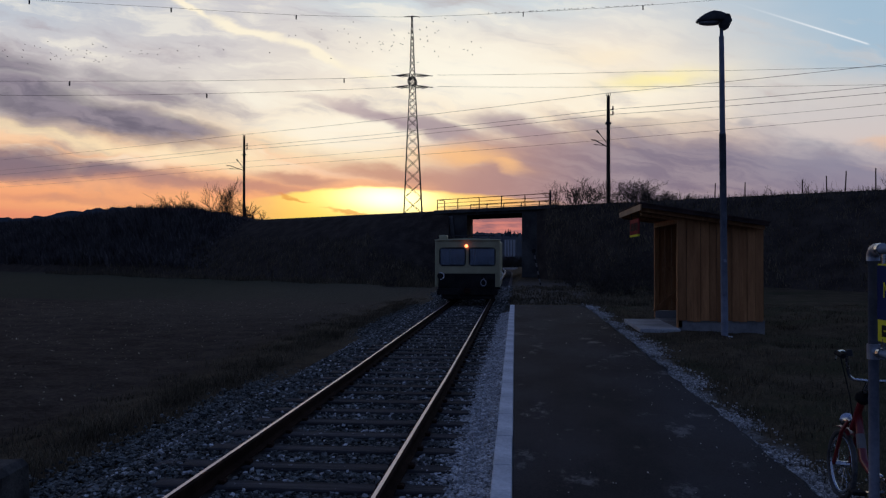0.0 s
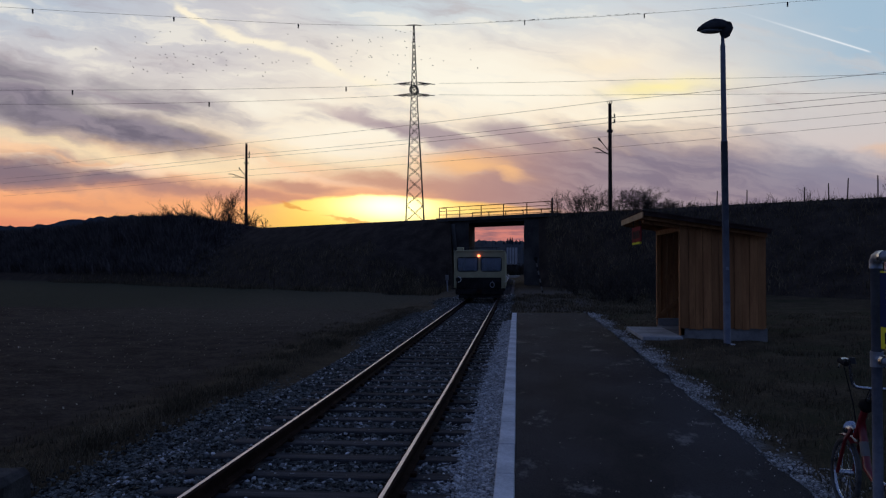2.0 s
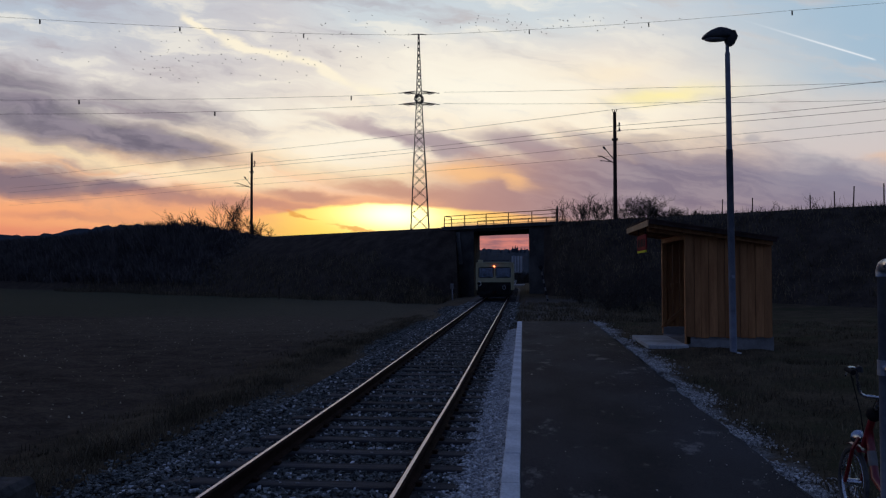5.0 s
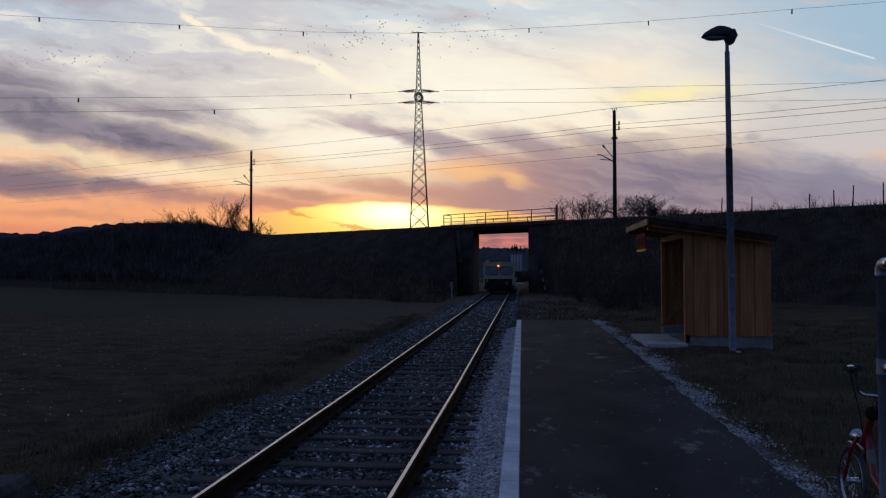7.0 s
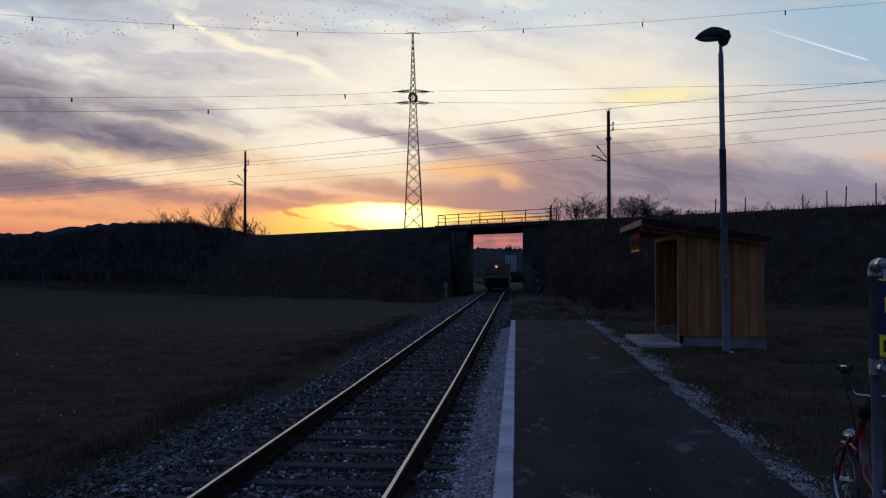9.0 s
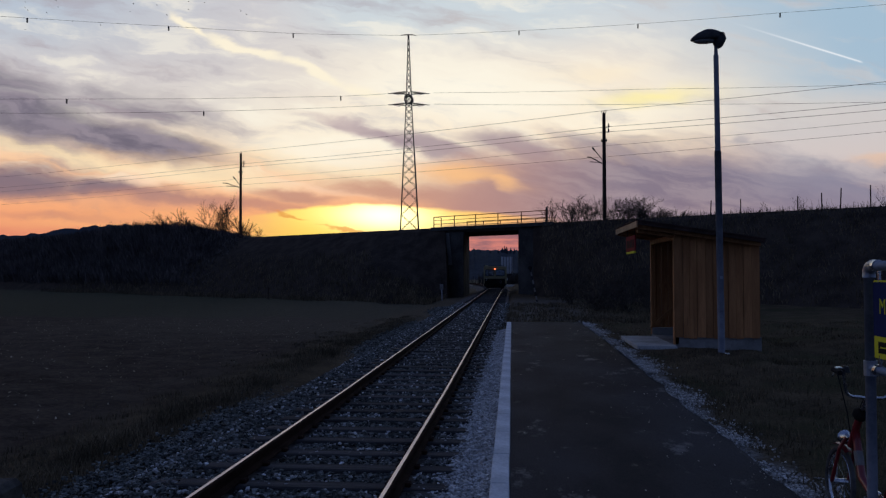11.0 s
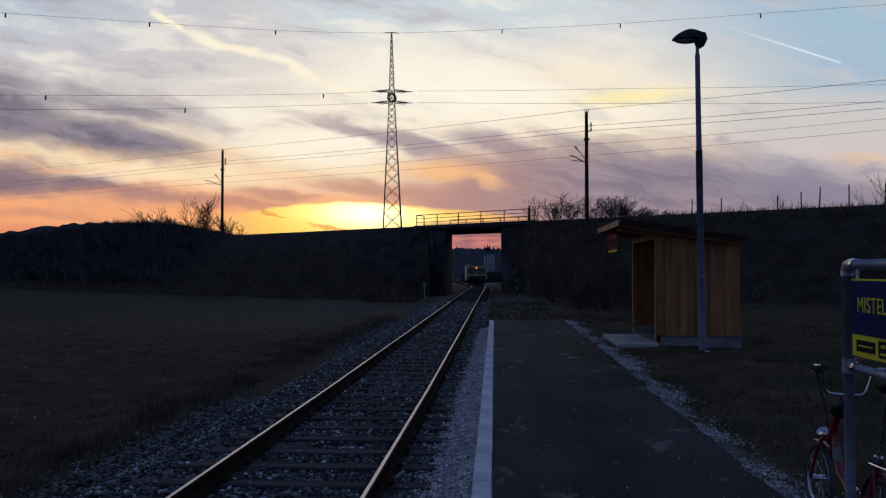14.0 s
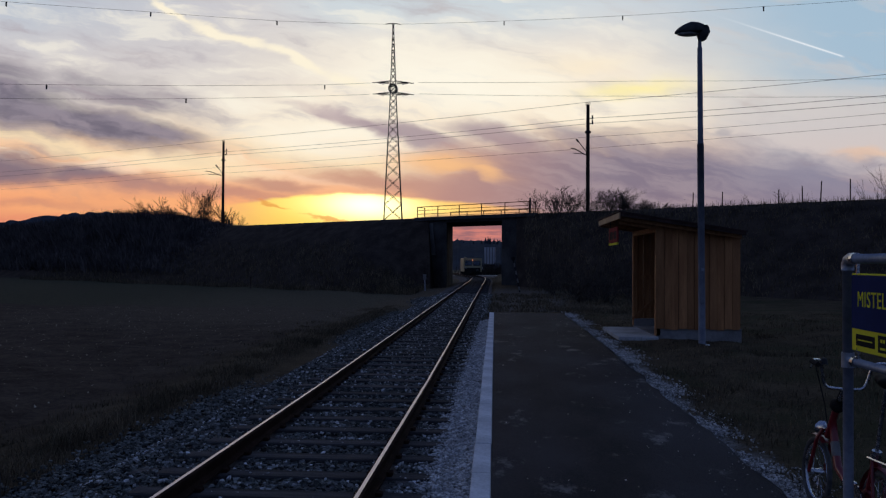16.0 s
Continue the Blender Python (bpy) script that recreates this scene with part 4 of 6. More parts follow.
# ---- the rail vehicle ----
def make_railcar():
    r = thing("rail_trolley", "small cream motor rail trolley with two windscreens", "rail vehicle")
    W, L = 1.205, 5.6   # the near end stands at y = 0, the vehicle reaches away from the camera
    bm = bmesh.new()
    out = [(-W, 0.55), (-W, 2.22), (-W + 0.03, 2.30), (-W + 0.11, 2.345), (0, 2.375), (W - 0.11, 2.345), (W - 0.03, 2.30), (W, 2.22), (W, 0.55)]
    inn = [(x * 0.955, 0.62 if z < 0.6 else z - 0.055) for x, z in out]
    # side walls and roof as one shell, open at both ends
    for loop, ys in ((out, (0.05, L - 0.05)),):
        a = [bm.verts.new((x, ys[0], z)) for x, z in out]
        b = [bm.verts.new((x, ys[1], z)) for x, z in out]
        c = [bm.verts.new((x, ys[0], z)) for x, z in inn]
        d = [bm.verts.new((x, ys[1], z)) for x, z in inn]
        for i in range(len(out) - 1):
            bm.faces.new((a[i], a[i + 1], b[i + 1], b[i]))
            bm.faces.new((c[i + 1], c[i], d[i], d[i + 1]))
            bm.faces.new((a[i + 1], a[i], c[i], c[i + 1]))
            bm.faces.new((b[i], b[i + 1], d[i + 1], d[i]))
        for i in (0, len(out) - 1):
            bm.faces.new((a[i], b[i], d[i], c[i]))
    bmesh.ops.recalc_face_normals(bm, faces=bm.faces)
    body = part("body", bm, CREAM, r, "cream painted body")
    part("floor_pan", boxed((-W * 0.95, 0.06, 0.56), (W * 0.95, L - 0.06, 0.615)), BLACK, r)

    def end(y, dirn):
        # frame of the end wall round two windows
        def slab(xa, xb, za, zb, m=CREAM, name="end_panel", d0=0.0, d1=0.05, parent=body, label=""):
            ya, yb = sorted((y + dirn * d0, y + dirn * d1))
            return part(name, boxed((xa, ya, za), (xb, yb, zb), 0.006), m, parent, label)
        slab(-W, W, 1.06, 1.33)
        slab(-W, -1.05, 1.332, 2.03)
        slab(1.05, W, 1.332, 2.03)
        slab(-0.058, 0.048, 1.332, 2.03)
        bm = bmesh.new()
        ya, yb = sorted((y, y + dirn * 0.05))
        prism(bm, [(-W, 2.032), (-W, 2.22), (-W + 0.03, 2.30), (-W + 0.11, 2.345), (0, 2.375), (W - 0.11, 2.345), (W - 0.03, 2.30), (W, 2.22), (W, 2.032)], ya, yb, "y")
        part("end_panel", bm, CREAM, body)
        slab(-W, -1.09, 0.56, 1.058)
        slab(1.03, W, 0.56, 1.058)
        slab(-1.088, 1.028, 0.50, 1.058, BLACK, "lower_panel", 0.004, 0.05, body, "black lower front")
        for xa, xb in ((-1.05, -0.058), (0.048, 1.05)):
            # rounded corners of the window opening
            yc, yd = sorted((y - dirn * 0.018, y + dirn * 0.010))
            for cx, cz, gx, gz in ((xa, 1.332, 1, 1), (xb, 1.332, -1, 1), (xa, 2.03, 1, -1), (xb, 2.03, -1, -1)):
                bm = bmesh.new()
                cr = 0.13
                arc = [(cx + gx * cr * (1 - math.sin(q)), cz + gz * cr * (1 - math.cos(q))) for q in np.linspace(0, math.pi / 2, 5)]
                prism(bm, [(cx, cz)] + arc, yc, yd, "y")
                part("corner_gusset", bm, CREAM, body)
            ya, yb = sorted((y + dirn * 0.018, y + dirn * 0.026))
            w = part("windscreen", boxed((xa + 0.002, ya, 1.334), (xb - 0.002, yb, 2.028)), WINDSCREEN, r, "dark windscreen")
            bm = bmesh.new()
            yc, yd = sorted((y - dirn * 0.012, y + dirn * 0.016))
            for lo, hi in (((xa, 1.332), (xb, 1.375)), ((xa, 1.985), (xb, 2.03)), ((xa, 1.377), (xa + 0.04, 1.983)), ((xb - 0.04, 1.377), (xb, 1.983))):
                box(bm, (lo[0], yc, lo[1]), (hi[0], yd, hi[1]))
            part("gasket", bm, RUBBER, w)
            xm = (xa + xb) / 2
            part("wiper", tubed([(xm - 0.05, y - dirn * 0.03, 1.35), (xm + 0.28, y - dirn * 0.03, 1.42)], 0.010, 5), RUBBER, w)
        # beam, buffers, hose, handles, lamps
        ya, yb = sorted((y - dirn * 0.10, y + dirn * 0.10))
        part("buffer_beam", boxed((-1.13, ya, 0.26), (1.13, yb, 0.498), 0.02), BLACK, r)
        part("snow_guard", boxed((-0.98, min(y, y + dirn * 0.06), 0.10), (0.98, max(y, y + dirn * 0.06), 0.262), 0.02), BLACK, r)
        part("lamp_ring", tube(bmesh.new(), [(-0.99 + 0.125 * math.cos(a), y - dirn * 0.10, 0.97 + 0.125 * math.sin(a)) for a in np.linspace(-1.7, 1.9, 13)], 0.018, 6), WHITE, r, "pale rim of the headlamp")
        for x in (-0.86, 0.86):
            part("buffer", tubed([(x, y - dirn * 0.10, 0.75), (x, y - dirn * 0.24, 0.75), (x, y - dirn * 0.25, 0.75)], [0.07, 0.07, 0.13], 12), BLACK, r)
        lampring = part("headlamp", tubed([(-0.99, y - dirn * 0.01, 0.97), (-0.99, y - dirn * 0.10, 0.97)], [0.10, 0.125], 16), BLACK, r)
        ring = [(0.60 + 0.10 * math.cos(a), y - dirn * 0.05, 0.72 + 0.12 * math.sin(a)) for a in np.linspace(0, 6.283, 15)]
        part("coupling_hose", tubed(ring + [(0.60, y - dirn * 0.06, 0.90)], 0.018, 6), GALVANISED, r, "coiled pale coupling hose")
        for sgn in (1,):
            h = [(sgn * (W - 0.30 if sgn < 0 else W + 0.02), y - dirn * 0.04, 0.86), (sgn * (W - 0.20 if sgn < 0 else W + 0.10), y - dirn * 0.08, 0.93), (sgn * (W - 0.20 if sgn < 0 else W + 0.12), y - dirn * 0.08, 1.06), (sgn * (W - 0.30 if sgn < 0 else W + 0.03), y - dirn * 0.04, 1.15)]
            part("grab_handle", tubed(h, 0.02, 6), WHITE, r, "white grab handle")
        bm = bmesh.new()
        bmesh.ops.create_uvsphere(bm, u_segments=14, v_segments=8, radius=1)
        for v in bm.verts:
            v.co = (-0.035 + v.co.x * 0.06, y - dirn * 0.03 + v.co.y * 0.05, 2.08 + v.co.z * 0.06)
        return bm
    bm = end(0.0, 1)
    # the roof's brim over the front, and the side frames that stand proud of it
    part("roof_brim", boxed((-W - 0.02, -0.07, 2.285), (W + 0.02, 0.02, 2.325), 0.008), CREAM, body, "pale drip rail over the windscreens")
    for sgn in (-1, 1):
        part("corner_post", boxed((min(sgn * W, sgn * (W - 0.075)), -0.035, 0.60), (max(sgn * W, sgn * (W - 0.075)), -0.003, 2.283), 0.01), CREAM, body)
    part("coupling", boxed((-0.12, -0.30, 0.34), (0.12, -0.08, 0.52), 0.02), RUST, r)
    part("brake_hose", tubed([(-0.32, -0.08, 0.50), (-0.34, -0.20, 0.40), (-0.30, -0.22, 0.22), (-0.22, -0.16, 0.14)], 0.022, 6), RUBBER, r)
    part("roof_light", bm, AMBER, r, "glowing amber lamp over the windscreens", True)
    end(L, -1).free()
    # cab fittings that show against the light
    part("dashboard", boxed((-1.05, 0.22, 0.62), (1.05, 0.60, 1.36), 0.03), CABIN_DARK, r)
    for x in (-0.55, 0.55):
        st = part("seat", boxed((x - 0.25, 1.0, 0.95), (x + 0.25, 1.45, 1.05), 0.03), BLACK, r)
        part("backrest", boxed((x - 0.24, 1.42, 1.06), (x + 0.24, 1.50, 1.62), 0.03), BLACK, st)
        part("pedestal", boxed((x - 0.06, 1.15, 0.615), (x + 0.06, 1.27, 0.95)), BLACK, st)
    part("roof_box", boxed((-1.08, 0.25, 2.30), (-0.78, 0.7, 2.50), 0.02), CREAM, r)
    part("exhaust", tubed([(-1.15, 0.4, 2.27), (-1.15, 0.4, 2.46)], 0.035, 8), DARK_STEEL, r)
    part("roof_rail", tubed([(-0.72, 0.2, 2.47), (0.95, 0.2, 2.47)], 0.02, 6), DARK_STEEL, r)
    for x in (-0.6, 0.0, 0.8):
        part("rail_foot", boxed((x - 0.015, 0.18, 2.33), (x + 0.015, 0.22, 2.47)), DARK_STEEL, r)
    part("horn", tubed([(-0.13, 0.15, 2.40), (-0.13, 0.02, 2.42)], [0.02, 0.05], 8), DARK_STEEL, r)
    part("chassis", boxed((-0.55, 0.12, 0.30), (0.55, L - 0.12, 0.555), 0.02), BLACK, r)
    wheels = []
    for y in (0.85, L - 0.85):
        ax = part("axle", tubed([(-0.78, 0, 0), (0.78, 0, 0)], 0.05, 10), RUST, r)
        ax.location = (0, y, 0.35)
        for sgn in (-1, 1):
            bm = tubed([(sgn * 0.675, 0, 0), (sgn * 0.70, 0, 0), (sgn * 0.702, 0, 0), (sgn * 0.80, 0, 0)], [0.378, 0.378, 0.352, 0.350], 28)
            part("wheel", bm, RUST, ax)
        wheels.append(ax)
    return r, wheels


make_shelter()
make_street_lamp()
TROLLEY, AXLES = make_railcar()


# ---- lines and masts ----
def beam(bm, p, q, w):
    tube(bm, [p, q], w, 4, False)


def make_pylon():
    x0, y0, base = -15.42, 117.0, -0.5
    p = thing("lattice_pylon", "tall lattice steel power pylon behind the embankment", "pylon", at=pose(x0, y0, 0, 0, -0.30, 8))

    def half(z):
        return max(0.09, 1.72 - (z - base) * (1.72 - 0.42) / 26.5) if z < 26 else max(0.07, 0.42 - (z - 26) * 0.035)
    zs = [base]
    while zs[-1] < 36.0:
        zs.append(zs[-1] + max(0.9, 1.75 * half(zs[-1])))
    zs[-1] = 36.3
    for sx, sy in ((-1, -1), (1, -1), (1, 1), (-1, 1)):
        part("leg", tubed([(sx * half(z), sy * half(z), z) for z in zs], [0.085 if z < 20 else 0.06 for z in zs], 4), DARK_STEEL, p)
    for f in range(4):
        bm = bmesh.new()
        c = [(-1, -1), (1, -1), (1, 1), (-1, 1)]
        a, b = c[f], c[(f + 1) % 4]
        for z0, z1 in zip(zs, zs[1:]):
            h0, h1 = half(z0), half(z1)
            beam(bm, (a[0] * h0, a[1] * h0, z0), (b[0] * h1, b[1] * h1, z1), 0.032)
            beam(bm, (b[0] * h0, b[1] * h0, z0), (a[0] * h1, a[1] * h1, z1), 0.032)
        part("lattice", bm, DARK_STEEL, p)
    for z in (27.75, 26.1):
        for d in (-1, 1):
            bm = bmesh.new()
            tip = (d * 2.45, 0, z + 0.02)
            for sy in (-1, 1):
                beam(bm, (d * 0.35, sy * 0.35, z + 0.22), tip, 0.045)
                beam(bm, (d * 0.35, sy * 0.35, z - 0.12), tip, 0.045)
            for k in np.linspace(0.15, 0.8, 5):
                xx = d * (0.35 + (2.4) * k)
                beam(bm, (xx, -0.3 * (1 - k), z + 0.2 * (1 - k)), (xx + d * 0.3, 0.3 * (1 - k), z - 0.1 * (1 - k)), 0.04)
            arm = part("cross_arm", bm, DARK_STEEL, p)
            part("insulator", tubed([(d * 2.4, 0, z), (d * 2.0, -0.4, z - 0.20), (d * 1.3, -0.6, z - 0.40)], 0.045, 6), DARK_STEEL, arm)
            part("insulator", tubed([(d * 2.4, 0, z), (d * 2.7, 0, z - 0.05), (d * 3.0, 0, z - 0.03)], 0.06, 6), DARK_STEEL, arm)
    part("top_bar", tubed([(-1.1, 0, 36.25), (-0.4, 0, 36.35), (0.4, 0, 36.35), (1.1, 0, 36.25)], 0.06, 6), DARK_STEEL, p)
    # a stork's-nest-like tangle of jumper loops between the arms
    bm = bmesh.new()
    rng = random.Random(4)
    for i in range(20):
        a0 = rng.uniform(0, 6.28)
        rr = rng.uniform(0.3, 0.78)
        t = rng.uniform(-0.6, 0.6)
        tube(bm, [(rr * math.cos(a0 + b), t + 0.25 * math.sin(2 * b), 26.85 + rr * 1.15 * math.sin(a0 + b)) for b in np.linspace(0, 3.6, 9)], 0.04, 4)
    part("jumper_cables", bm, DARK_STEEL, p, "dark bundle of cable loops")


def make_wire(points, r, label, dip=0.0, steps=14, markers=(), name="overhead_wire"):
    """A cable hung from point to point, each bay sagging by dip."""
    pts = []
    for p, q in zip(points, points[1:]):
        for i in range(steps):
            t = i / steps
            v = Vector(p).lerp(Vector(q), t)
            v.z -= dip * 4 * t * (1 - t)
            pts.append(v)
    pts.append(Vector(points[-1]))
    w = thing(name, label, "cable")
    part("cable", tubed(pts, r, 4), DARK_STEEL, w)
    for u in markers:
        best = min(pts, key=lambda v: abs(v.x / v.y - u))
        part("marker", boxed((best.x - 0.075, best.y - 0.075, best.z - 0.62), (best.x + 0.075, best.y + 0.075, best.z - 0.02)), DARK_STEEL, w, "small hanging bird marker")
    return w


def make_power_line():
    text = "thin dark power line strung from the pylon"
    # the line bends at the pylon, both spans come a little nearer
    def at(u, v, y):
        return (u * y, y, EYE_Z + v * y)
    make_wire([at(-0.90, 0.3585, 97), at(-0.6739, 0.3353, 102.8), at(-0.4428, 0.3154, 108.5), at(-0.28, 0.3015, 113.5), (-15.62, 117, 36.25)], 0.019, text, 0.05, 6, (-0.63, -0.4428, -0.28))
    make_wire([(-15.62, 117, 36.25), at(0.0036, 0.297, 116), at(0.1474, 0.3012, 114.4), at(0.3146, 0.3098, 111.2), at(0.4274, 0.3156, 109.2), at(0.6, 0.325, 106)], 0.019, text, 0.05, 6, (0.0036, 0.1474, 0.3146))
    make_wire([at(-0.9, 0.232, 97), at(-0.6735, 0.2263, 102.8), at(-0.40, 0.2212, 109.5), at(-0.2188, 0.2206, 114), (-18.9, 117, 27.75)], 0.019, text, 0.02, 6, (-0.564, -0.2188))
    make_wire([(-11.9, 117, 27.75), at(0.16, 0.2214, 114), at(0.427, 0.2213, 109.2), at(0.6, 0.222, 106)], 0.019, text, 0.1, 8)
    make_wire([at(-0.9, 0.212, 97), at(-0.6734, 0.2079, 102.8), at(-0.3957, 0.2049, 109.6), (-18.9, 117, 26.1)], 0.019, text, 0.1, 8, (-0.3957,))
    make_wire([(-11.9, 117, 26.1), at(0.16, 0.2030, 114), at(0.427, 0.2001, 109.2), at(0.6, 0.199, 106)], 0.019, text, 0.1, 8)


def make_mast(x, y, top, foot, reach=1.0):
    m = thing("catenary_mast", "slender dark wooden line mast on the embankment", "mast", "masts along the embankment", at=pose(x, y, 0))
    part("pole", tubed([(0, 0, foot - 0.6), (0, 0, top - 0.25)], [0.17, 0.13], 10), WOOD_POLE, m)
    part("pole_cap", tubed([(0, 0, top - 0.25), (0, 0, top - 0.05)], [0.05, 0.03], 8), DARK_STEEL, m)
    a, o = BANK_DIR, BANK_OFF
    for d in (-1, 1):
        part("top_pin", tubed([(0, 0, top - 0.3), tuple(-a * 0.18 * d + Vector((0, 0, top - 0.22))), tuple(-a * 0.18 * d + Vector((0, 0, top)))], 0.03, 6), DARK_STEEL, m)
    for dz in (1.35, 1.75):
        br = part("bracket", tubed([(0, 0, top - dz), (0.42, 0, top - dz)], 0.04, 6), DARK_STEEL, m)
        part("insulator", tubed([(0.36, 0, top - dz), (0.36, 0, top - dz + 0.28)], [0.07, 0.05], 8), DARK_STEEL, br)
    part("clamp", boxed((-0.22, -0.2, top - 2.5), (0.22, 0.2, top - 2.35)), DARK_STEEL, m)
    arm = part("cantilever", tubed([(0, 0, top - 4.35), (-1.05 * reach, 0, top - 3.75), (-1.35 * reach, 0, top - 3.72)], 0.045, 6), DARK_STEEL, m)
    part("stay", tubed([(-0.15, 0, top - 3.95), (-0.85, 0, top - 3.05)], 0.035, 6), DARK_STEEL, arm)
    part("insulator", tubed([(-0.75, 0, top - 3.2), (-0.92, 0, top - 2.98)], 0.075, 8), DARK_STEEL, arm)
    part("steady_arm", tubed([(-0.3, 0, top - 4.18), (-1.15 * reach, 0, top - 4.1)], 0.03, 6), DARK_STEEL, arm)


make_pylon()
make_power_line()
make_mast(6.96, 65.70, 14.65, 5.8)
make_mast(-32.9, 94.85, 16.2, 6.2, 1.6)


def make_railway_wires():
    text = "thin dark overhead line along the high railway"
    L, R, E = (-93.8, 139.4), (6.98, 65.69), (31.0, 48.1)
    m = (-32.9, 94.86)
    make_wire([(-93.8, 139.4, 19.0), (*m, 16.2), (*R, 14.63), (*E, 13.54)], 0.014, text, 0.12)
    make_wire([(-93.8, 139.4, 17.1), (-32.5, 94.6, 14.75), (7.3, 65.5, 13.3), (*E, 12.25)], 0.014, text, 0.15)
    make_wire([(-93.8, 139.4, 16.3), (-32.5, 94.6, 14.35), (7.3, 65.5, 12.9), (*E, 11.78)], 0.014, text, 0.15)
    make_wire([(-93.8, 139.4, 14.9), (-34.0, 95.7, 13.0), (6.1, 66.3, 11.85), (*E, 11.25)], 0.010, text, 0.15)
    make_wire([(-93.8, 139.4, 14.0), (-34.3, 95.9, 12.3), (5.9, 66.5, 10.95), (*E, 10.55)], 0.010, text, 0.08)


make_railway_wires()


# ---- distance ----
def make_scrub_bank():
    """Low dark scrub in front of the trailer."""
    rng = np.random.default_rng(61)
    n = 2600
    x = rng.uniform(-9, 9, n)
    y = 133 + rng.uniform(-1.5, 2, n) - 0.15 * x
    keep = x > -5.5 + rng.normal(0, 1, n)
    x, y = x[keep], y[keep]
    blades("scrub_bank", x, y, np.full(len(x), -0.4), rng.uniform(0.9, 2.4, len(x)), 62, BARK, "low dark scrub beyond the bridge", 0.35, 0.06)


def make_hills():
    """A wooded ridge round the western horizon, higher on the left, with a ragged tree line."""

    def ridge(name, dist, heights, seed, rough, label, step=0.25):
        us = np.arange(-75, 60, step)
        hs = np.interp(us, [a for a, b in heights], [b for a, b in heights])
        r = np.random.default_rng(seed)
        n = np.zeros(len(us))
        for w, a in ((40, 0.5), (13, 0.35), (5, 0.4), (2, 0.45), (1, 0.35)):
            n += np.interp(np.arange(len(us)), np.arange(0, len(us) + w, w), r.normal(0, a, len(np.arange(0, len(us) + w, w))))
        top = hs + n * rough
        v, f = [], []
        for i, u in enumerate(us):
            a = radians(u)
            for d, z in ((dist - 60, -1.0), (dist - 25, top[i] * 0.6), (dist, top[i]), (dist + 60, -1.0)):
                v.append((math.sin(a) * d, math.cos(a) * d, z))
        for i in range(len(us) - 1):
            for j in range(3):
                q = i * 4 + j
                f.append((q, q + 1, q + 5, q + 4))
        tagged(raw(name, v, f, HILL), label, "hill", "", "structure")
    ridge("backdrop_hill", 520, [(-75, 24), (-40, 23), (-33, 22.5), (-30, 27), (-27, 30), (-24, 30.5), (-21, 28), (-17, 20), (-10, 14), (0, 13), (12, 12), (60, 12)], 2, 0.9, "far wooded hills against the dusk sky")
    ridge("backdrop_wood", 300, [(-75, 5), (-12, 7.5), (-6, 9.4), (-3.5, 9.8), (-2.2, 10.0), (-1.4, 9.9), (-0.3, 9.8), (1.5, 10.0), (6, 8), (60, 6)], 7, 0.40, "dark distant tree line", 0.12)


def make_conifer(x, y, z, h, seed):
    """A small far spruce: a thin trunk and ragged tiers of drooping boughs."""
    rng = random.Random(seed)
    t = thing("conifer", "small dark conifer on the far tree line", "tree", "far conifers", at=pose(x, y, z))
    part("trunk", tubed([(0, 0, -0.5), (0, 0, h * 0.9)], [0.16, 0.04], 6), BARK, t)
    bm = bmesh.new()
    tiers = 8
    for i in range(tiers):
        z0 = h * (0.12 + 0.80 * i / tiers)
        r = 0.30 * h * (1 - i / tiers) + 0.08
        top = bm.verts.new((0, 0, z0 + h * 0.20))
        n = 11
        rim = [bm.verts.new((math.cos(6.283 * j / n) * r * rng.uniform(0.55, 1.15), math.sin(6.283 * j / n) * r * rng.uniform(0.55, 1.15), z0 - rng.uniform(0, 0.06) * h)) for j in range(n)]
        for j in range(n):
            bm.faces.new((top, rim[j], rim[(j + 1) % n]))
    part("crown", bm, HILL, t)


def make_beyond():
    """What shows through the bridge: a pale track across, a bank of scrub and a parked white trailer."""
    bm = bmesh.new()
    prism(bm, [(-14, 122.5), (10, 118.5), (10, 123.5), (-14, 128.0)], -0.5, -0.16)
    tagged(link("dirt_road", bm, PALE_ROAD), "pale gravel road crossing behind the bridge", "road", "", "structure")
    t = thing("white_trailer", "white corrugated box trailer parked beyond the bridge", "trailer")
    part("box", boxed((-2.72, 140.05, 1.45), (-0.80, 146, 4.42)), PALE_PANEL, t)
    for i in range(4):
        x = -2.68 + i * 0.48
        part("rib", boxed((x, 139.97, 1.5), (x + 0.30, 140.05, 4.38)), TRAILER_RIB, t)
    part("underframe", boxed((-2.6, 140.2, 0.7), (-0.9, 145.8, 1.448)), BLACK, t)
    for x in (-2.6, -1.2):
        for y in (140.9, 144.6):
            part("wheel", tubed([(x, y, 0.28), (x + 0.3, y, 0.28)], 0.5, 16), RUBBER, t)


# ---- leafless shrubs and trees ----
def branch(bm, p, d, length, r, depth, rng, spread, bend=0.18, droop=0.0, twig=0.012):
    pts, rad = [p], [r]
    q = p.copy()
    n = 4 if depth > 1 else 3
    for i in range(n):
        d = (d + Vector((rng.gauss(0, bend), rng.gauss(0, bend), rng.gauss(0, bend * 0.6) + 0.05 - droop))).normalized()
        q = q + d * (length / n)
        pts.append(q.copy())
        rad.append(r * (1 - 0.62 * (i + 1) / n))
        if depth > 0 and i >= 0:
            for _ in range(rng.choice((1, 1, 2)) if i < n - 1 else 2):
                side = Vector((rng.gauss(0, 1), rng.gauss(0, 1), rng.gauss(0, 0.5) + 0.25)).normalized()
                branch(bm, q, (d * (1 - spread) + side * spread).normalized(), length * rng.uniform(0.42, 0.68), max(rad[-1] * 0.72, twig), depth - 1, rng, spread, bend, droop, twig)
    tube(bm, pts, rad, 4 if depth > 1 else 3, False)


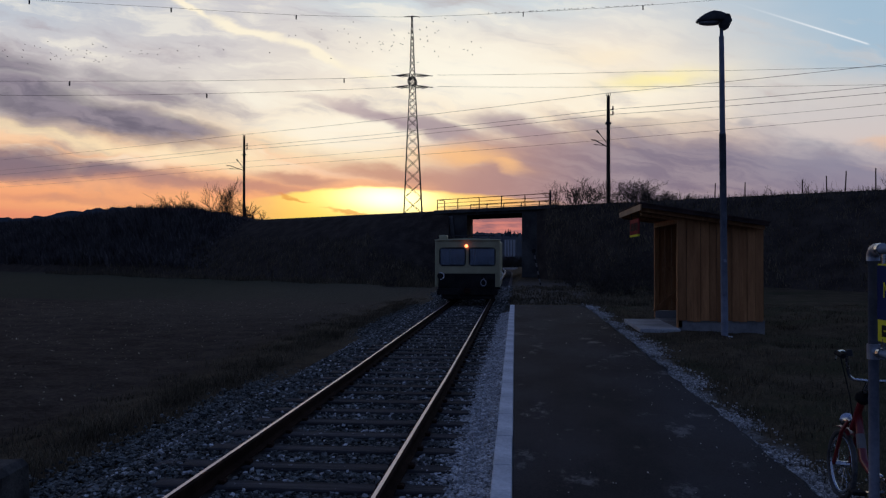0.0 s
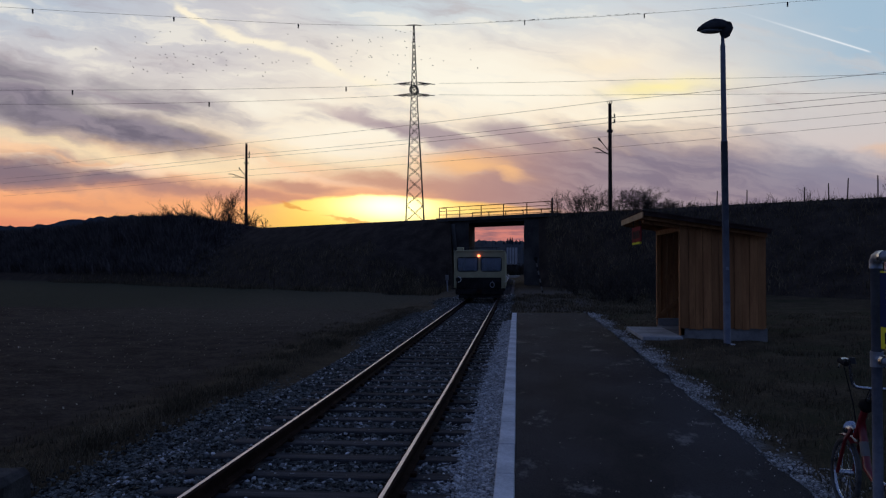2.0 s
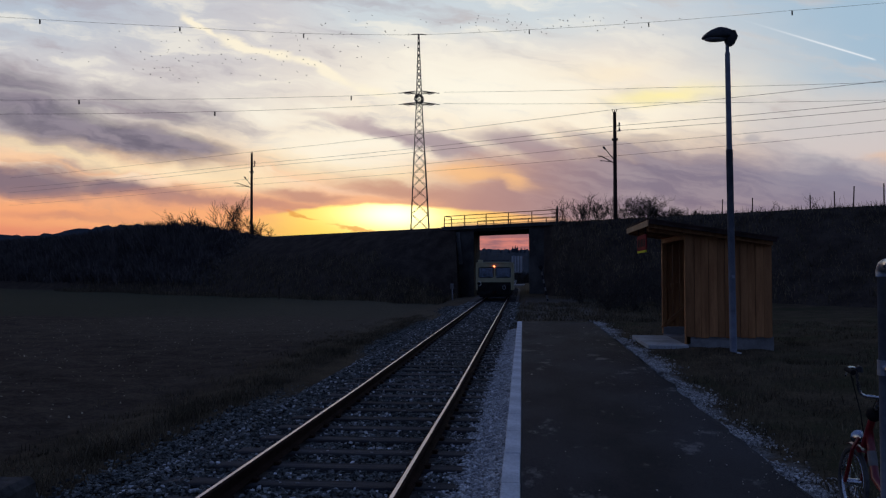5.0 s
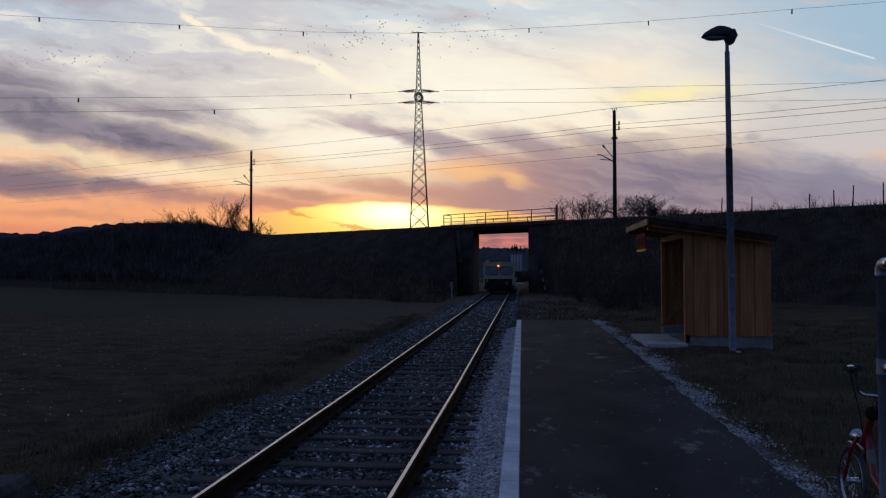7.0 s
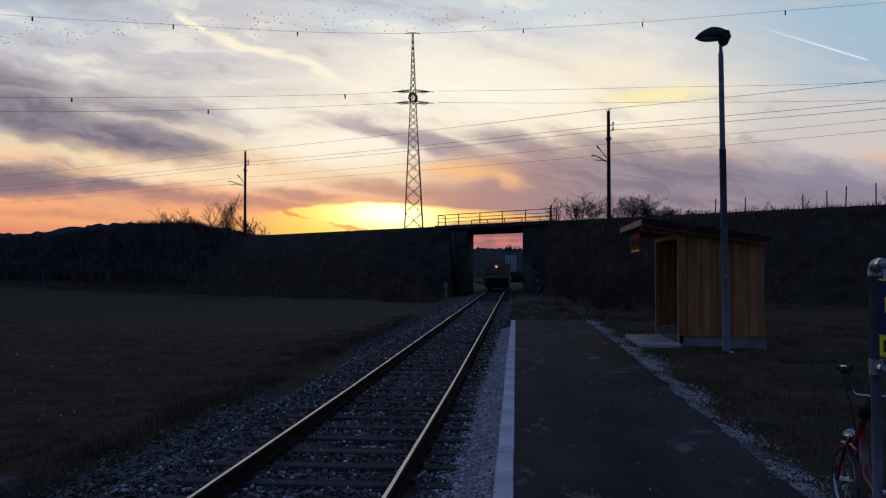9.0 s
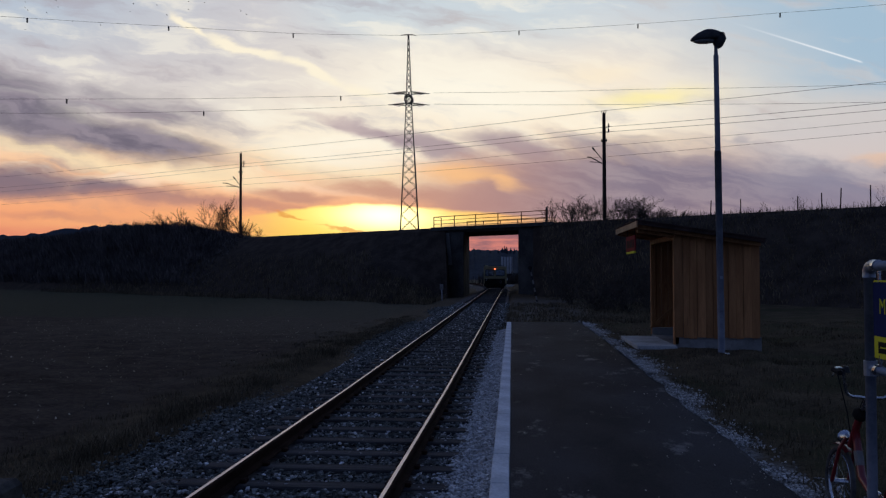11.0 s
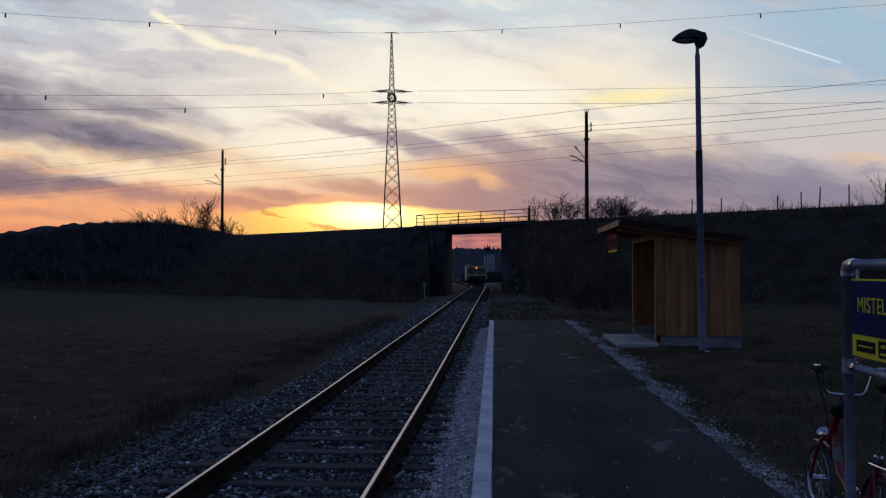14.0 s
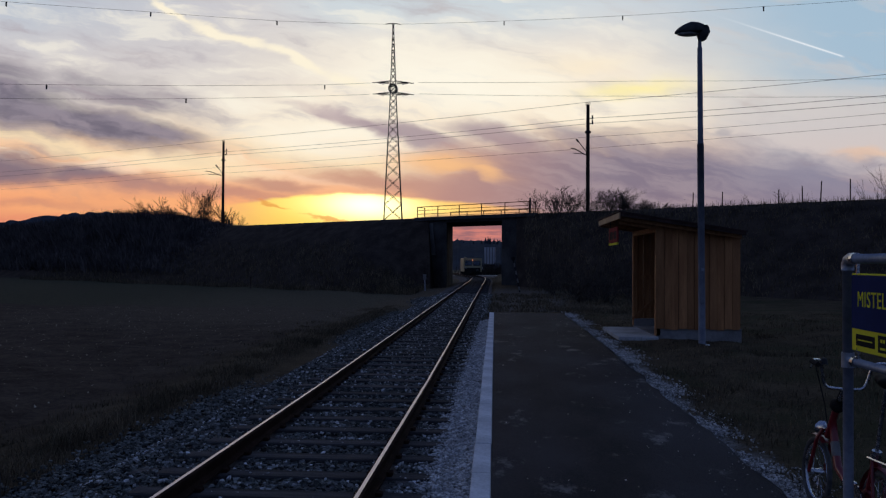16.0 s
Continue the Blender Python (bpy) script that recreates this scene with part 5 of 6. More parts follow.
def bare_tree(x, y, z, height, seed, label, stems=1, spread=0.5, depth=3, name="bare_tree", r=0.05, lean=0.12, group=""):
    rng = random.Random(seed)
    t = thing(name, label, "shrub" if name != "bare_tree" else "tree", group, at=pose(x, y, z))
    for s in range(stems):
        bm = bmesh.new()
        d = Vector((rng.gauss(0, lean), rng.gauss(0, lean), 1)).normalized()
        o = Vector((rng.gauss(0, 0.10 * stems), rng.gauss(0, 0.10 * stems), -0.4)) if stems > 1 else Vector((0, 0, -0.4))
        branch(bm, o, d, (height + 0.4) * rng.uniform(0.55, 0.75), r * rng.uniform(0.7, 1.1), depth, rng, spread, twig=r * 0.28)
        # bring the highest twig to the height that the plant has
        top = max(v.co.z for v in bm.verts)
        want = height * (1.0 if s == 0 else rng.uniform(0.65, 1.0))
        for v in bm.verts:
            v.co.z = -0.4 + (v.co.z + 0.4) * (want + 0.4) / (top + 0.4)
        part("trunk" if stems == 1 else "stem", bm, BARK, t)
    return t


def make_plants():
    tr = "leafless thin-branched tree on the embankment"
    sh = "leafless bushy shrub on the embankment"
    for i, (x, c, h, stems, spread) in enumerate(((3.1, 1.2, 2.3, 2, 0.42), (4.2, 1.6, 2.2, 4, 0.40), (5.0, 1.2, 2.5, 5, 0.42), (5.7, 1.5, 1.6, 4, 0.45), (7.9, 1.4, 1.8, 7, 0.62), (8.8, 1.2, 2.0, 8, 0.62), (9.5, 1.4, 1.5, 6, 0.62), (10.6, 1.2, 0.95, 5, 0.6), (11.3, 1.4, 0.8, 5, 0.6), (12.0, 1.2, 0.5, 4, 0.6))):
        p = on_bank(x, c)
        bare_tree(p.x, p.y, 5.78, h, 40 + i, sh if stems > 2 else tr, stems, spread, 3, "shrub" if stems > 2 else "bare_tree", 0.035, 0.30)
    for i, (x, c, z, h, stems) in enumerate(((-51.5, 2, 6.3, 3.0, 5), (-49.0, 2, 6.3, 2.6, 5), (-46.5, 2, 6.1, 2.2, 4), (-44.3, 2, 6.0, 4.6, 4), (-42.5, 2, 6.0, 3.6, 5), (-41.0, 2, 6, 3.0, 4), (-38.8, 2, 6, 5.4, 2), (-36.7, 2, 6, 3.2, 4), (-35.2, 2, 6, 5.6, 3), (-33.9, 3, 5.9, 3.4, 4), (-31.5, 2, 5.8, 1.9, 3))):
        p = on_bank(x, c)
        bare_tree(p.x, p.y, 5.75, h, 60 + i, tr, stems, 0.30, 3, "bare_tree", 0.055, 0.13)
    for i, (x, h) in enumerate(((23.3, 1.9), (24.2, 2.3), (25.4, 1.7), (18.9, 1.1), (16.4, 0.9))):
        p = on_bank(x, 0.6)
        bare_tree(p.x, p.y, 5.75, h, 130 + i, "tall dry weed on the embankment crest", 3, 0.30, 2, "weed", 0.02, 0.2)
    # thickets at the foot of the bank
    for i, (x, y, h, stems) in enumerate(((3.3, 46, 2.0, 4), (4.6, 43, 1.6, 5), (5.6, 47, 2.4, 4), (3.9, 39, 1.2, 4), (6.6, 44, 2.1, 5), (5.4, 38, 1.3, 4), (7.4, 40, 1.8, 4), (2.9, 52, 2.4, 3), (4.4, 50, 2.8, 3), (8.4, 45, 2.2, 4), (-6.9, 60.5, 1.1, 4), (-9.5, 58, 0.9, 4))):
        bare_tree(x, y, float(ground_z(x, y)), h, 90 + i, "leafless dark scrub at the foot of the embankment", stems, 0.42, 3, "scrub_bush", 0.028, 0.25)


def make_thicket():
    """The dense dark hedge along the bank on the left, as countless twigs."""
    rng = random.Random(77)
    verts, faces = [], []
    for i in range(19000):
        x = -29.5 - 67 * rng.random() ** 0.95
        c = rng.uniform(-9.5, 4.0)
        p = on_bank(x, c)
        zz = 5.7 if c > -0.4 else max(-0.4, 5.7 + (c + 0.4) * 0.60)
        grow = min(1.0, (-30.5 - x) / 12.0)
        hump = math.exp(-((x + 52) / 13.0) ** 2)
        h = rng.uniform(0.5, 1.5) * (0.35 + 0.65 * grow) + (1.0 * grow + 0.9 * hump if c > -5 else 0.9 * grow)
        b = Vector((p.x, p.y, zz - 0.2))
        d = Vector((rng.gauss(0, 0.30), rng.gauss(0, 0.30), 1))
        e = b + d * h
        w = rng.uniform(0.03, 0.085)
        n = len(verts)
        a = rng.uniform(0, 6.28)
        s1 = Vector((math.cos(a), math.sin(a), 0)) * w
        s2 = Vector((math.cos(a + 2.1), math.sin(a + 2.1), 0)) * w
        m = b.lerp(e, 0.6) + Vector((rng.gauss(0, 0.15), rng.gauss(0, 0.15), 0))
        verts += [tuple(b + s1), tuple(b + s2), tuple(b - s1 - s2), tuple(m + s1 * 1.2), tuple(m + s2 * 1.2), tuple(m - s1 - s2), tuple(e)]
        faces += [(n, n + 1, n + 4, n + 3), (n + 1, n + 2, n + 5, n + 4), (n + 2, n, n + 3, n + 5), (n + 3, n + 4, n + 6), (n + 4, n + 5, n + 6), (n + 5, n + 3, n + 6)]
    tagged(raw("thicket", verts, faces, HEDGE), "dense dark leafless hedge covering the embankment", "hedge", "", "stuff")


def blades(name, x, y, z, h, seed, material, label, lean=0.45, width=0.006):
    rng = np.random.default_rng(seed)
    n = len(x)
    a = rng.uniform(0, 6.283, n)
    dx, dy = np.cos(a) * width, np.sin(a) * width
    l = rng.uniform(-lean, lean, (2, n)) * h
    b0 = np.stack([x - dx, y - dy, z], -1)
    b1 = np.stack([x + dx, y + dy, z], -1)
    tp = np.stack([x + l[0], y + l[1], z + h], -1)
    md = np.stack([x + l[0] * 0.35, y + l[1] * 0.35, z + h * 0.6], -1)
    off = np.stack([dx * 0.7, dy * 0.7, 0 * dx], -1)
    v = np.stack([b0, b1, md + off, md - off, tp], 1).reshape(-1, 3)
    k = 5 * np.arange(n)[:, None]
    f = [tuple(r) for r in (k + np.array([[0, 1, 2, 3]])).tolist()] + [tuple(r) for r in (k + np.array([[3, 2, 4]])).tolist()]
    ob = raw(name, v, f, material)
    return tagged(ob, label, "grass", "", "stuff")


def make_grass():
    rng = np.random.default_rng(51)
    # verge between the ballast and the field, in tufts
    tx = -4.55 - np.abs(rng.normal(0, 1.0, 900))
    ty = 5 + 34 * rng.random(900) ** 1.3
    k = rng.integers(0, 900, 20000)
    x, y = tx[k] + rng.normal(0, 0.10, len(k)), ty[k] + rng.normal(0, 0.14, len(k))
    blades("verge_grass", x, y, ground_z(x, y) - 0.02, rng.uniform(0.03, 0.12, len(k)), 52, GRASS_BLADE, "dry tufted grass beside the ballast")
    tx, ty = -4.75 - np.abs(rng.normal(0, 0.45, 90)), 5.5 + 30 * rng.random(90) ** 1.3
    k = rng.integers(0, 90, 7000)
    x, y = tx[k] + rng.normal(0, 0.16, len(k)), ty[k] + rng.normal(0, 0.20, len(k))
    blades("edge_tufts", x, y, ground_z(x, y) - 0.02, rng.uniform(0.08, 0.26, len(k)), 59, GRASS_BLADE, "taller dry tufts at the ballast edge", 0.7, 0.005)
    tx = 2.2 + 9.4 * rng.random(1900) ** 1.2
    ty = np.concatenate([4.5 + 24 * rng.random(1500) ** 1.3, rng.uniform(-8, 4.5, 400)])
    k = rng.integers(0, 1900, 44000)
    x, y = tx[k] + rng.normal(0, 0.16, len(k)), ty[k] + rng.normal(0, 0.18, len(k))
    ok = ~((x > 2.4) & (x < 5.1) & (y > 17.2) & (y < 21)) & (x > 2.3)
    x, y = x[ok], y[ok]
    blades("meadow_grass", x, y, ground_z(x, y) - 0.02, rng.uniform(0.03, 0.11, len(x)), 53, GRASS_BLADE, "short winter grass beside the platform")
    # straw left on the field
    n = 2600
    x, y = -7.0 - 26 * rng.random(n), 7 + 31 * rng.random(n) ** 1.1
    blades("field_straw", x, y, ground_z(x, y) + 0.015, rng.uniform(0.012, 0.035, n), 54, STRAW, "pale scraps of straw on the ploughed field", 2.6, 0.016)
    # tall dry growth along the foot of the bank on the left
    n = 15000
    xs, cs = -5.9 - 52 * rng.random(n) ** 1.3, -4.5 - 9.0 * rng.random(n) ** 0.8
    pts = [on_bank(float(a), float(b)) for a, b in zip(xs, cs)]
    x, y = np.array([p.x for p in pts]), np.array([p.y for p in pts])
    near = np.clip((-6.4 - xs) / 7.0, 0.0, 1.0)
    z = np.maximum(-0.55, np.interp(cs, [-13, -11, -9, -7, -5, -3], [-0.9, -0.5, 0.7, 1.95, 3.2, 4.4]) * near - 0.5 * (1 - near)) - 0.05
    blades("foot_growth", x, y, z, rng.uniform(0.15, 0.65, n), 57, GRASS_BLADE, "tall dry growth along the foot of the embankment", 0.5, 0.022)
    # rough earth and grass where the platform ends
    tx, ty = rng.uniform(-0.9, 7.5, 700), 26.7 + 22 * rng.random(700) ** 1.2
    k = rng.integers(0, 700, 14000)
    x, y = tx[k] + rng.normal(0, 0.20, len(k)), ty[k] + rng.normal(0, 0.22, len(k))
    ok = (y > 26.5) & (x > -1.0)
    x, y = x[ok], y[ok]
    blades("rough_grass", x, y, ground_z(x, y) - 0.03, rng.uniform(0.04, 0.20, len(x)), 58, GRASS_BLADE, "rough dry grass and earth behind the platform end", 0.6, 0.014)
    # weeds on the crest of the bank at the right
    xs = rng.uniform(10.5, 27, 700)
    pts = [on_bank(float(a), float(b)) for a, b in zip(xs, rng.uniform(-0.2, 1.5, len(xs)))]
    x, y = np.array([p.x for p in pts]), np.array([p.y for p in pts])
    hh = rng.uniform(0.1, 0.5, len(xs)) * (1 + 1.1 * (rng.random(len(xs)) < 0.06))
    blades("crest_weeds", x, y, np.full(len(xs), 5.75), hh, 55, GRASS_BLADE, "dry weeds along the embankment crest", 0.25, 0.012)
    # rough growth on the slope facing the platform
    n = 16000
    xs, cs = rng.uniform(1.8, 30, n), rng.uniform(-10.5, -0.4, n)
    pts = [on_bank(float(a), float(b)) for a, b in zip(xs, cs)]
    x, y = np.array([p.x for p in pts]), np.array([p.y for p in pts])
    blades("slope_grass", x, y, np.interp(cs, [-11, -9, -5, -1.2, -0.35], [-0.5, 0.7, 3.2, 5.45, 5.75]) - 0.05, rng.uniform(0.1, 0.4, n), 56, GRASS_BLADE, "rough dry grass on the embankment slope", 0.6, 0.02)


# ---- small things by the line ----
def make_fence_posts():
    for x, h in ((13.63, 1.05), (15.35, 1.0), (18.42, 0.95), (19.63, 1.10), (20.53, 1.35), (21.95, 1.4), (23.6, 1.35), (25.2, 1.35)):
        p = on_bank(x, 0.0)
        f = thing("fence_post", "thin dark wooden fence post on the embankment", "post", "posts on the crest", at=pose(p.x, p.y, 5.75, 0, (x * 37 % 5) - 2, 0))
        part("stake", tubed([(0, 0, -0.3), (0, 0, h)], [0.045, 0.035], 7), WOOD_POLE, f)


def make_marker_posts():
    m = thing("marker_post", "leaning black and white striped marker post", "marker post", at=pose(1.27, 51.3, -0.22, 0, -11.5, 0))
    n = 9
    for i in range(n):
        part("band", tubed([(0, 0, (-0.3 if i == 0 else i * 0.25)), (0, 0, (i + 1) * 0.25)], 0.045, 8), OLD_CONCRETE if i % 2 else BLACK, m)
    part("reflector", tubed([(0, -0.03, 2.27), (0, 0.03, 2.27)], 0.13, 12), BLACK, m)
    part("stem", tubed([(0, 0, 2.2), (0, 0, 2.40)], 0.03, 8), BLACK, m)
    q = thing("marker_post", "short grey marker post before the bridge", "marker post", at=pose(-5.62, 61.3, -0.5, 0, -2, 0))
    part("band", tubed([(0, 0, -0.3), (0, 0, 1.1)], 0.05, 8), GALVANISED, q)
    part("board", boxed((-0.13, -0.07, 0.95), (0.13, -0.052, 1.35), 0.01), OLD_CONCRETE, q)
    for x, y, h in ((-20.5, 66, 1.0), (-13.5, 63, 0.6)):
        s = thing("field_stake", "small weathered stake at the field edge", "post", at=pose(x, y, float(ground_z(x, y))))
        part("stake", tubed([(0, 0, -0.3), (0, 0, h)], 0.05, 7), WOOD_POLE, s)
    bm = boxed((-4.95, 5.45, -0.7), (-3.98, 6.35, 0.08), 0.05)
    bmesh.ops.subdivide_edges(bm, edges=bm.edges, cuts=5, use_grid_fill=True)
    for v in bm.verts:
        nz = noise.noise_vector(v.co * 3.1)
        v.co += nz * 0.035
    tagged(link("concrete_block", bm, DARK_BLOCK), "dark weathered concrete block beside the ballast", "block")


def make_sign():
    x, ya, yb = 2.10, 5.10, 3.45
    s = thing("station_sign", "dark blue and yellow station sign in a steel tube frame", "sign")
    zt, zb = 1.775, 1.165
    for y in (ya, yb):
        part("post", tubed([(x, y, -0.35), (x, y, zt - 0.06)], 0.030, 14), LAMP_POST, s, smooth=True)
        bm = tubed([(x, y, zt - 0.07), (x, y, zt - 0.03), (x, y + (-0.02 if y == ya else 0.02), zt - 0.008), (x, y + (-0.05 if y == ya else 0.05), zt), (x, y + (-0.09 if y == ya else 0.09), zt)], 0.037, 14)
        part("elbow", bm, GALVANISED, s, smooth=True)
        part("clamp", tubed([(x, y, zb - 0.045), (x, y, zb + 0.045)], 0.038, 14), GALVANISED, s)
    bars = [part("crossbar", tubed([(x, ya - 0.08, zt), (x, yb + 0.08, zt)], 0.029, 14), GALVANISED, s, smooth=True),
            part("crossbar", tubed([(x, ya - 0.02, zb), (x, yb + 0.02, zb)], 0.024, 14), GALVANISED, s, smooth=True)]
    for y in (ya - 0.11, yb + 0.11):
        part("collar", tubed([(x, y - 0.018, zt), (x, y + 0.018, zt)], 0.037, 14), CHROME, bars[0])
        part("collar", tubed([(x, y - 0.018, zb), (x, y + 0.018, zb)], 0.033, 14), CHROME, bars[1])
        part("eye_bolt", tubed([(x, y - 0.03, zt - 0.10), (x, y - 0.03, zt - 0.03)], 0.010, 8), CHROME, bars[0])
        part("eye_bolt", tubed([(x, y - 0.03, zb + 0.02), (x, y - 0.03, zb + 0.09)], 0.010, 8), CHROME, bars[1])
    y0, y1 = ya - 0.075, yb + 0.075
    board = part("board", boxed((x - 0.008, y1, 1.235), (x + 0.008, y0, 1.69), 0.003), YELLOW, s, "yellow board")
    part("name_field", boxed((x - 0.0115, y1 + 0.006, 1.365), (x - 0.0081, y0 - 0.006, 1.680)), NAVY, board, "dark blue field")
    # lettering that runs from the far post towards the near one
    cu = bpy.data.curves.new("lettering", "FONT")
    cu.body, cu.size, cu.extrude, cu.space_character = "MISTEL", 0.128, 0.0012, 1.08
    tmp = new("lettering", cu)
    bpy.context.view_layer.update()
    me = bpy.data.meshes.new_from_object(tmp.evaluated_get(bpy.context.evaluated_depsgraph_get()))
    bpy.data.objects.remove(tmp)
    bpy.data.curves.remove(cu)
    me.materials.clear()
    me.materials.append(YELLOW)
    tx = new("lettering", me)
    tx.parent = board
    tagged(tx, "yellow block capitals")
    tx.matrix_basis = Matrix(((0, 0, -1, x - 0.0128), (-0.86, 0, 0, y0 - 0.085), (0, 1, 0, 1.497), (0, 0, 0, 1)))
    part("logo_bar", boxed((x - 0.0105, y0 - 0.30, 1.268), (x - 0.0081, y0 - 0.06, 1.335)), BLACK, board, "dark plain logo bar")
    part("logo_stripe", boxed((x - 0.0125, y0 - 0.27, 1.299), (x - 0.0106, y0 - 0.09, 1.306)), YELLOW, board)
    part("logo_square", boxed((x - 0.0105, y0 - 0.46, 1.255), (x - 0.0081, y0 - 0.34, 1.350)), BLACK, board, "dark plain logo square")
    part("logo_dot", boxed((x - 0.0125, y0 - 0.425, 1.312), (x - 0.0106, y0 - 0.405, 1.330)), YELLOW, board)
    part("logo_dot", boxed((x - 0.0125, y0 - 0.395, 1.312), (x - 0.0106, y0 - 0.375, 1.330)), YELLOW, board)
    part("logo_curve", boxed((x - 0.0125, y0 - 0.43, 1.272), (x - 0.0106, y0 - 0.37, 1.284)), YELLOW, board)


def ring(c, r, n=40, axis="x"):
    return [(c[0], c[1] + r * math.cos(a), c[2] + r * math.sin(a)) for a in np.linspace(0, 2 * math.pi, n + 1)]


def make_bicycle():
    """A red small-wheeled folding bicycle that leans against the sign."""
    b = thing("folding_bicycle", "red folding bicycle with small wheels leaning on the sign frame", "bicycle", at=pose(2.27, -0.12, 0.005, 0, 3.0, 0))
    F, Rr, R = 6.20, 5.20, 0.245
    for name, y, turn in (("front_wheel", F, 0), ("rear_wheel", Rr, 0)):
        bm = bmesh.new()
        tube(bm, ring((0, y, R), R - 0.014), 0.019, 8, False)
        w = part(name, bm, TYRE, b, "small grey tyre")
        part("rim", tube(bmesh.new(), ring((0, y, R), R - 0.050), 0.011, 6, False), CHROME, w, "thin bright rim")
        part("hub", tubed([(-0.05, y, R), (0.05, y, R)], 0.022, 10), CHROME, w)
        bm = bmesh.new()
        for i in range(20):
            a = 2 * math.pi * i / 20
            o = 0.028 * (1 if i % 2 else -1)
            tube(bm, [(o, y + 0.02 * math.cos(a + 0.8), R + 0.02 * math.sin(a + 0.8)), (0, y + (R - 0.055) * math.cos(a), R + (R - 0.055) * math.sin(a))], 0.0016, 3, False)
        part("spokes", bm, CHROME, w)
    # mudguards over the wheels
    for y, a0, a1 in ((F, 60, 118), (Rr, 10, 200)):
        bm = bmesh.new()
        aa = [radians(v) for v in np.linspace(a0, a1, 18)]
        for s0, s1 in ((-0.028, 0.028),):
            l = [bm.verts.new((s0, y - (R + 0.022) * math.cos(t), R + (R + 0.022) * math.sin(t))) for t in aa]
            m = [bm.verts.new((0, y - (R + 0.030) * math.cos(t), R + (R + 0.030) * math.sin(t))) for t in aa]
            r = [bm.verts.new((s1, y - (R + 0.022) * math.cos(t), R + (R + 0.022) * math.sin(t))) for t in aa]
        for p, q in ((l, m), (m, r)):
            for i in range(len(aa) - 1):
                bm.faces.new((p[i], q[i], q[i + 1], p[i + 1]))
        part("mudguard", bm, RED_PAINT, b)
    part("fork", tube(tubed([(-0.055, F, R), (-0.05, F - 0.10, 0.50), (-0.02, F - 0.13, 0.58)], 0.013, 8), [(0.055, F, R), (0.05, F - 0.10, 0.50), (0.02, F - 0.13, 0.58)], 0.013, 8), RED_PAINT, b, "red fork")
    frame_ = part("frame", tubed([(0, F - 0.23, 0.66), (0, F - 0.27, 0.56), (0, F - 0.36, 0.36), (0, 5.65, 0.29), (0, 5.43, 0.30), (0, 5.35, 0.34)], [0.024, 0.026, 0.028, 0.028, 0.027, 0.024], 10), RED_PAINT, b, "red step-through frame", True)
    part("head_tube", tubed([(0, F - 0.16, 0.53), (0, F - 0.28, 0.74)], 0.024, 10), RED_PAINT, frame_)
    part("white_decal", tubed([(0, F - 0.285, 0.52), (0, F - 0.325, 0.43)], 0.0295, 10), OLD_CONCRETE, frame_, "pale patch with worn lettering")
    part("seat_tube", tubed([(0, 5.39, 0.28), (0, 5.30, 0.58)], 0.022, 10), RED_PAINT, frame_)
    part("chain_stay", tube(tubed([(-0.045, Rr, R), (-0.03, 5.41, 0.28)], 0.011, 6), [(0.045, Rr, R), (0.03, 5.41, 0.28)], 0.011, 6), RED_PAINT, frame_)
    part("seat_stay", tube(tubed([(-0.045, Rr, R), (-0.02, 5.31, 0.54)], 0.010, 6), [(0.045, Rr, R), (0.02, 5.31, 0.54)], 0.010, 6), RED_PAINT, frame_)
    part("hinge", boxed((-0.035, 5.61, 0.255), (0.035, 5.69, 0.325), 0.008), CHROME, frame_)
    part("seat_post", tubed([(0, 5.305, 0.56), (0, 5.215, 1.00)], 0.013, 8), CHROME, b, "chrome seat post")
    part("clamp", tubed([(0, 5.308, 0.55), (0, 5.296, 0.60)], 0.030, 10), CHROME, b)
    bm = bmesh.new()
    bmesh.ops.create_uvsphere(bm, u_segments=16, v_segments=10, radius=1)
    for v in bm.verts:
        px, py, pz = v.co
        w = 0.045 + 0.07 * smooth(0.3, -0.8, py)
        v.co = (px * w, 5.205 + py * 0.15, 1.035 + pz * (0.035 if pz > 0 else 0.045) + 0.015 * py * py)
    part("saddle", bm, BLACK, b, "black saddle", True)
    stem = part("stem", tubed([(0, F - 0.27, 0.72), (0, F - 0.40, 0.91)], 0.014, 8), CHROME, b, "chrome stem")
    part("headset_cowl", tubed([(0, F - 0.285, 0.735), (0, F - 0.295, 0.76), (0, F - 0.315, 0.79), (0, F - 0.33, 0.81)], [0.030, 0.052, 0.050, 0.022], 12), BLACK, stem, "black rubber cowl", True)
    hb = [(x, F - 0.16 + y, z + 0.075) for x, y, z in ((-0.27, -0.36, 1.01), (-0.22, -0.30, 1.015), (-0.17, -0.26, 0.99), (-0.13, -0.235, 0.845), (-0.05, -0.24, 0.825), (0.05, -0.24, 0.825), (0.13, -0.235, 0.845), (0.17, -0.26, 0.99), (0.22, -0.30, 1.015), (0.27, -0.36, 1.01))]
    ends = [hb[0]] + hb + [hb[-1]]
    bent = []
    for q0, q1, q2, q3 in zip(ends, ends[1:], ends[2:], ends[3:]):
        for u in (0.0, 0.25, 0.5, 0.75):
            bent.append(tuple(0.5 * (2 * b1 + (b2 - b0) * u + (2 * b0 - 5 * b1 + 4 * b2 - b3) * u * u + (3 * b1 - b0 - 3 * b2 + b3) * u ** 3) for b0, b1, b2, b3 in zip(q0, q1, q2, q3)))
    bar = part("handlebar", tubed(bent + [hb[-1]], 0.011, 8), CHROME, b, "swept chrome handlebar", True)
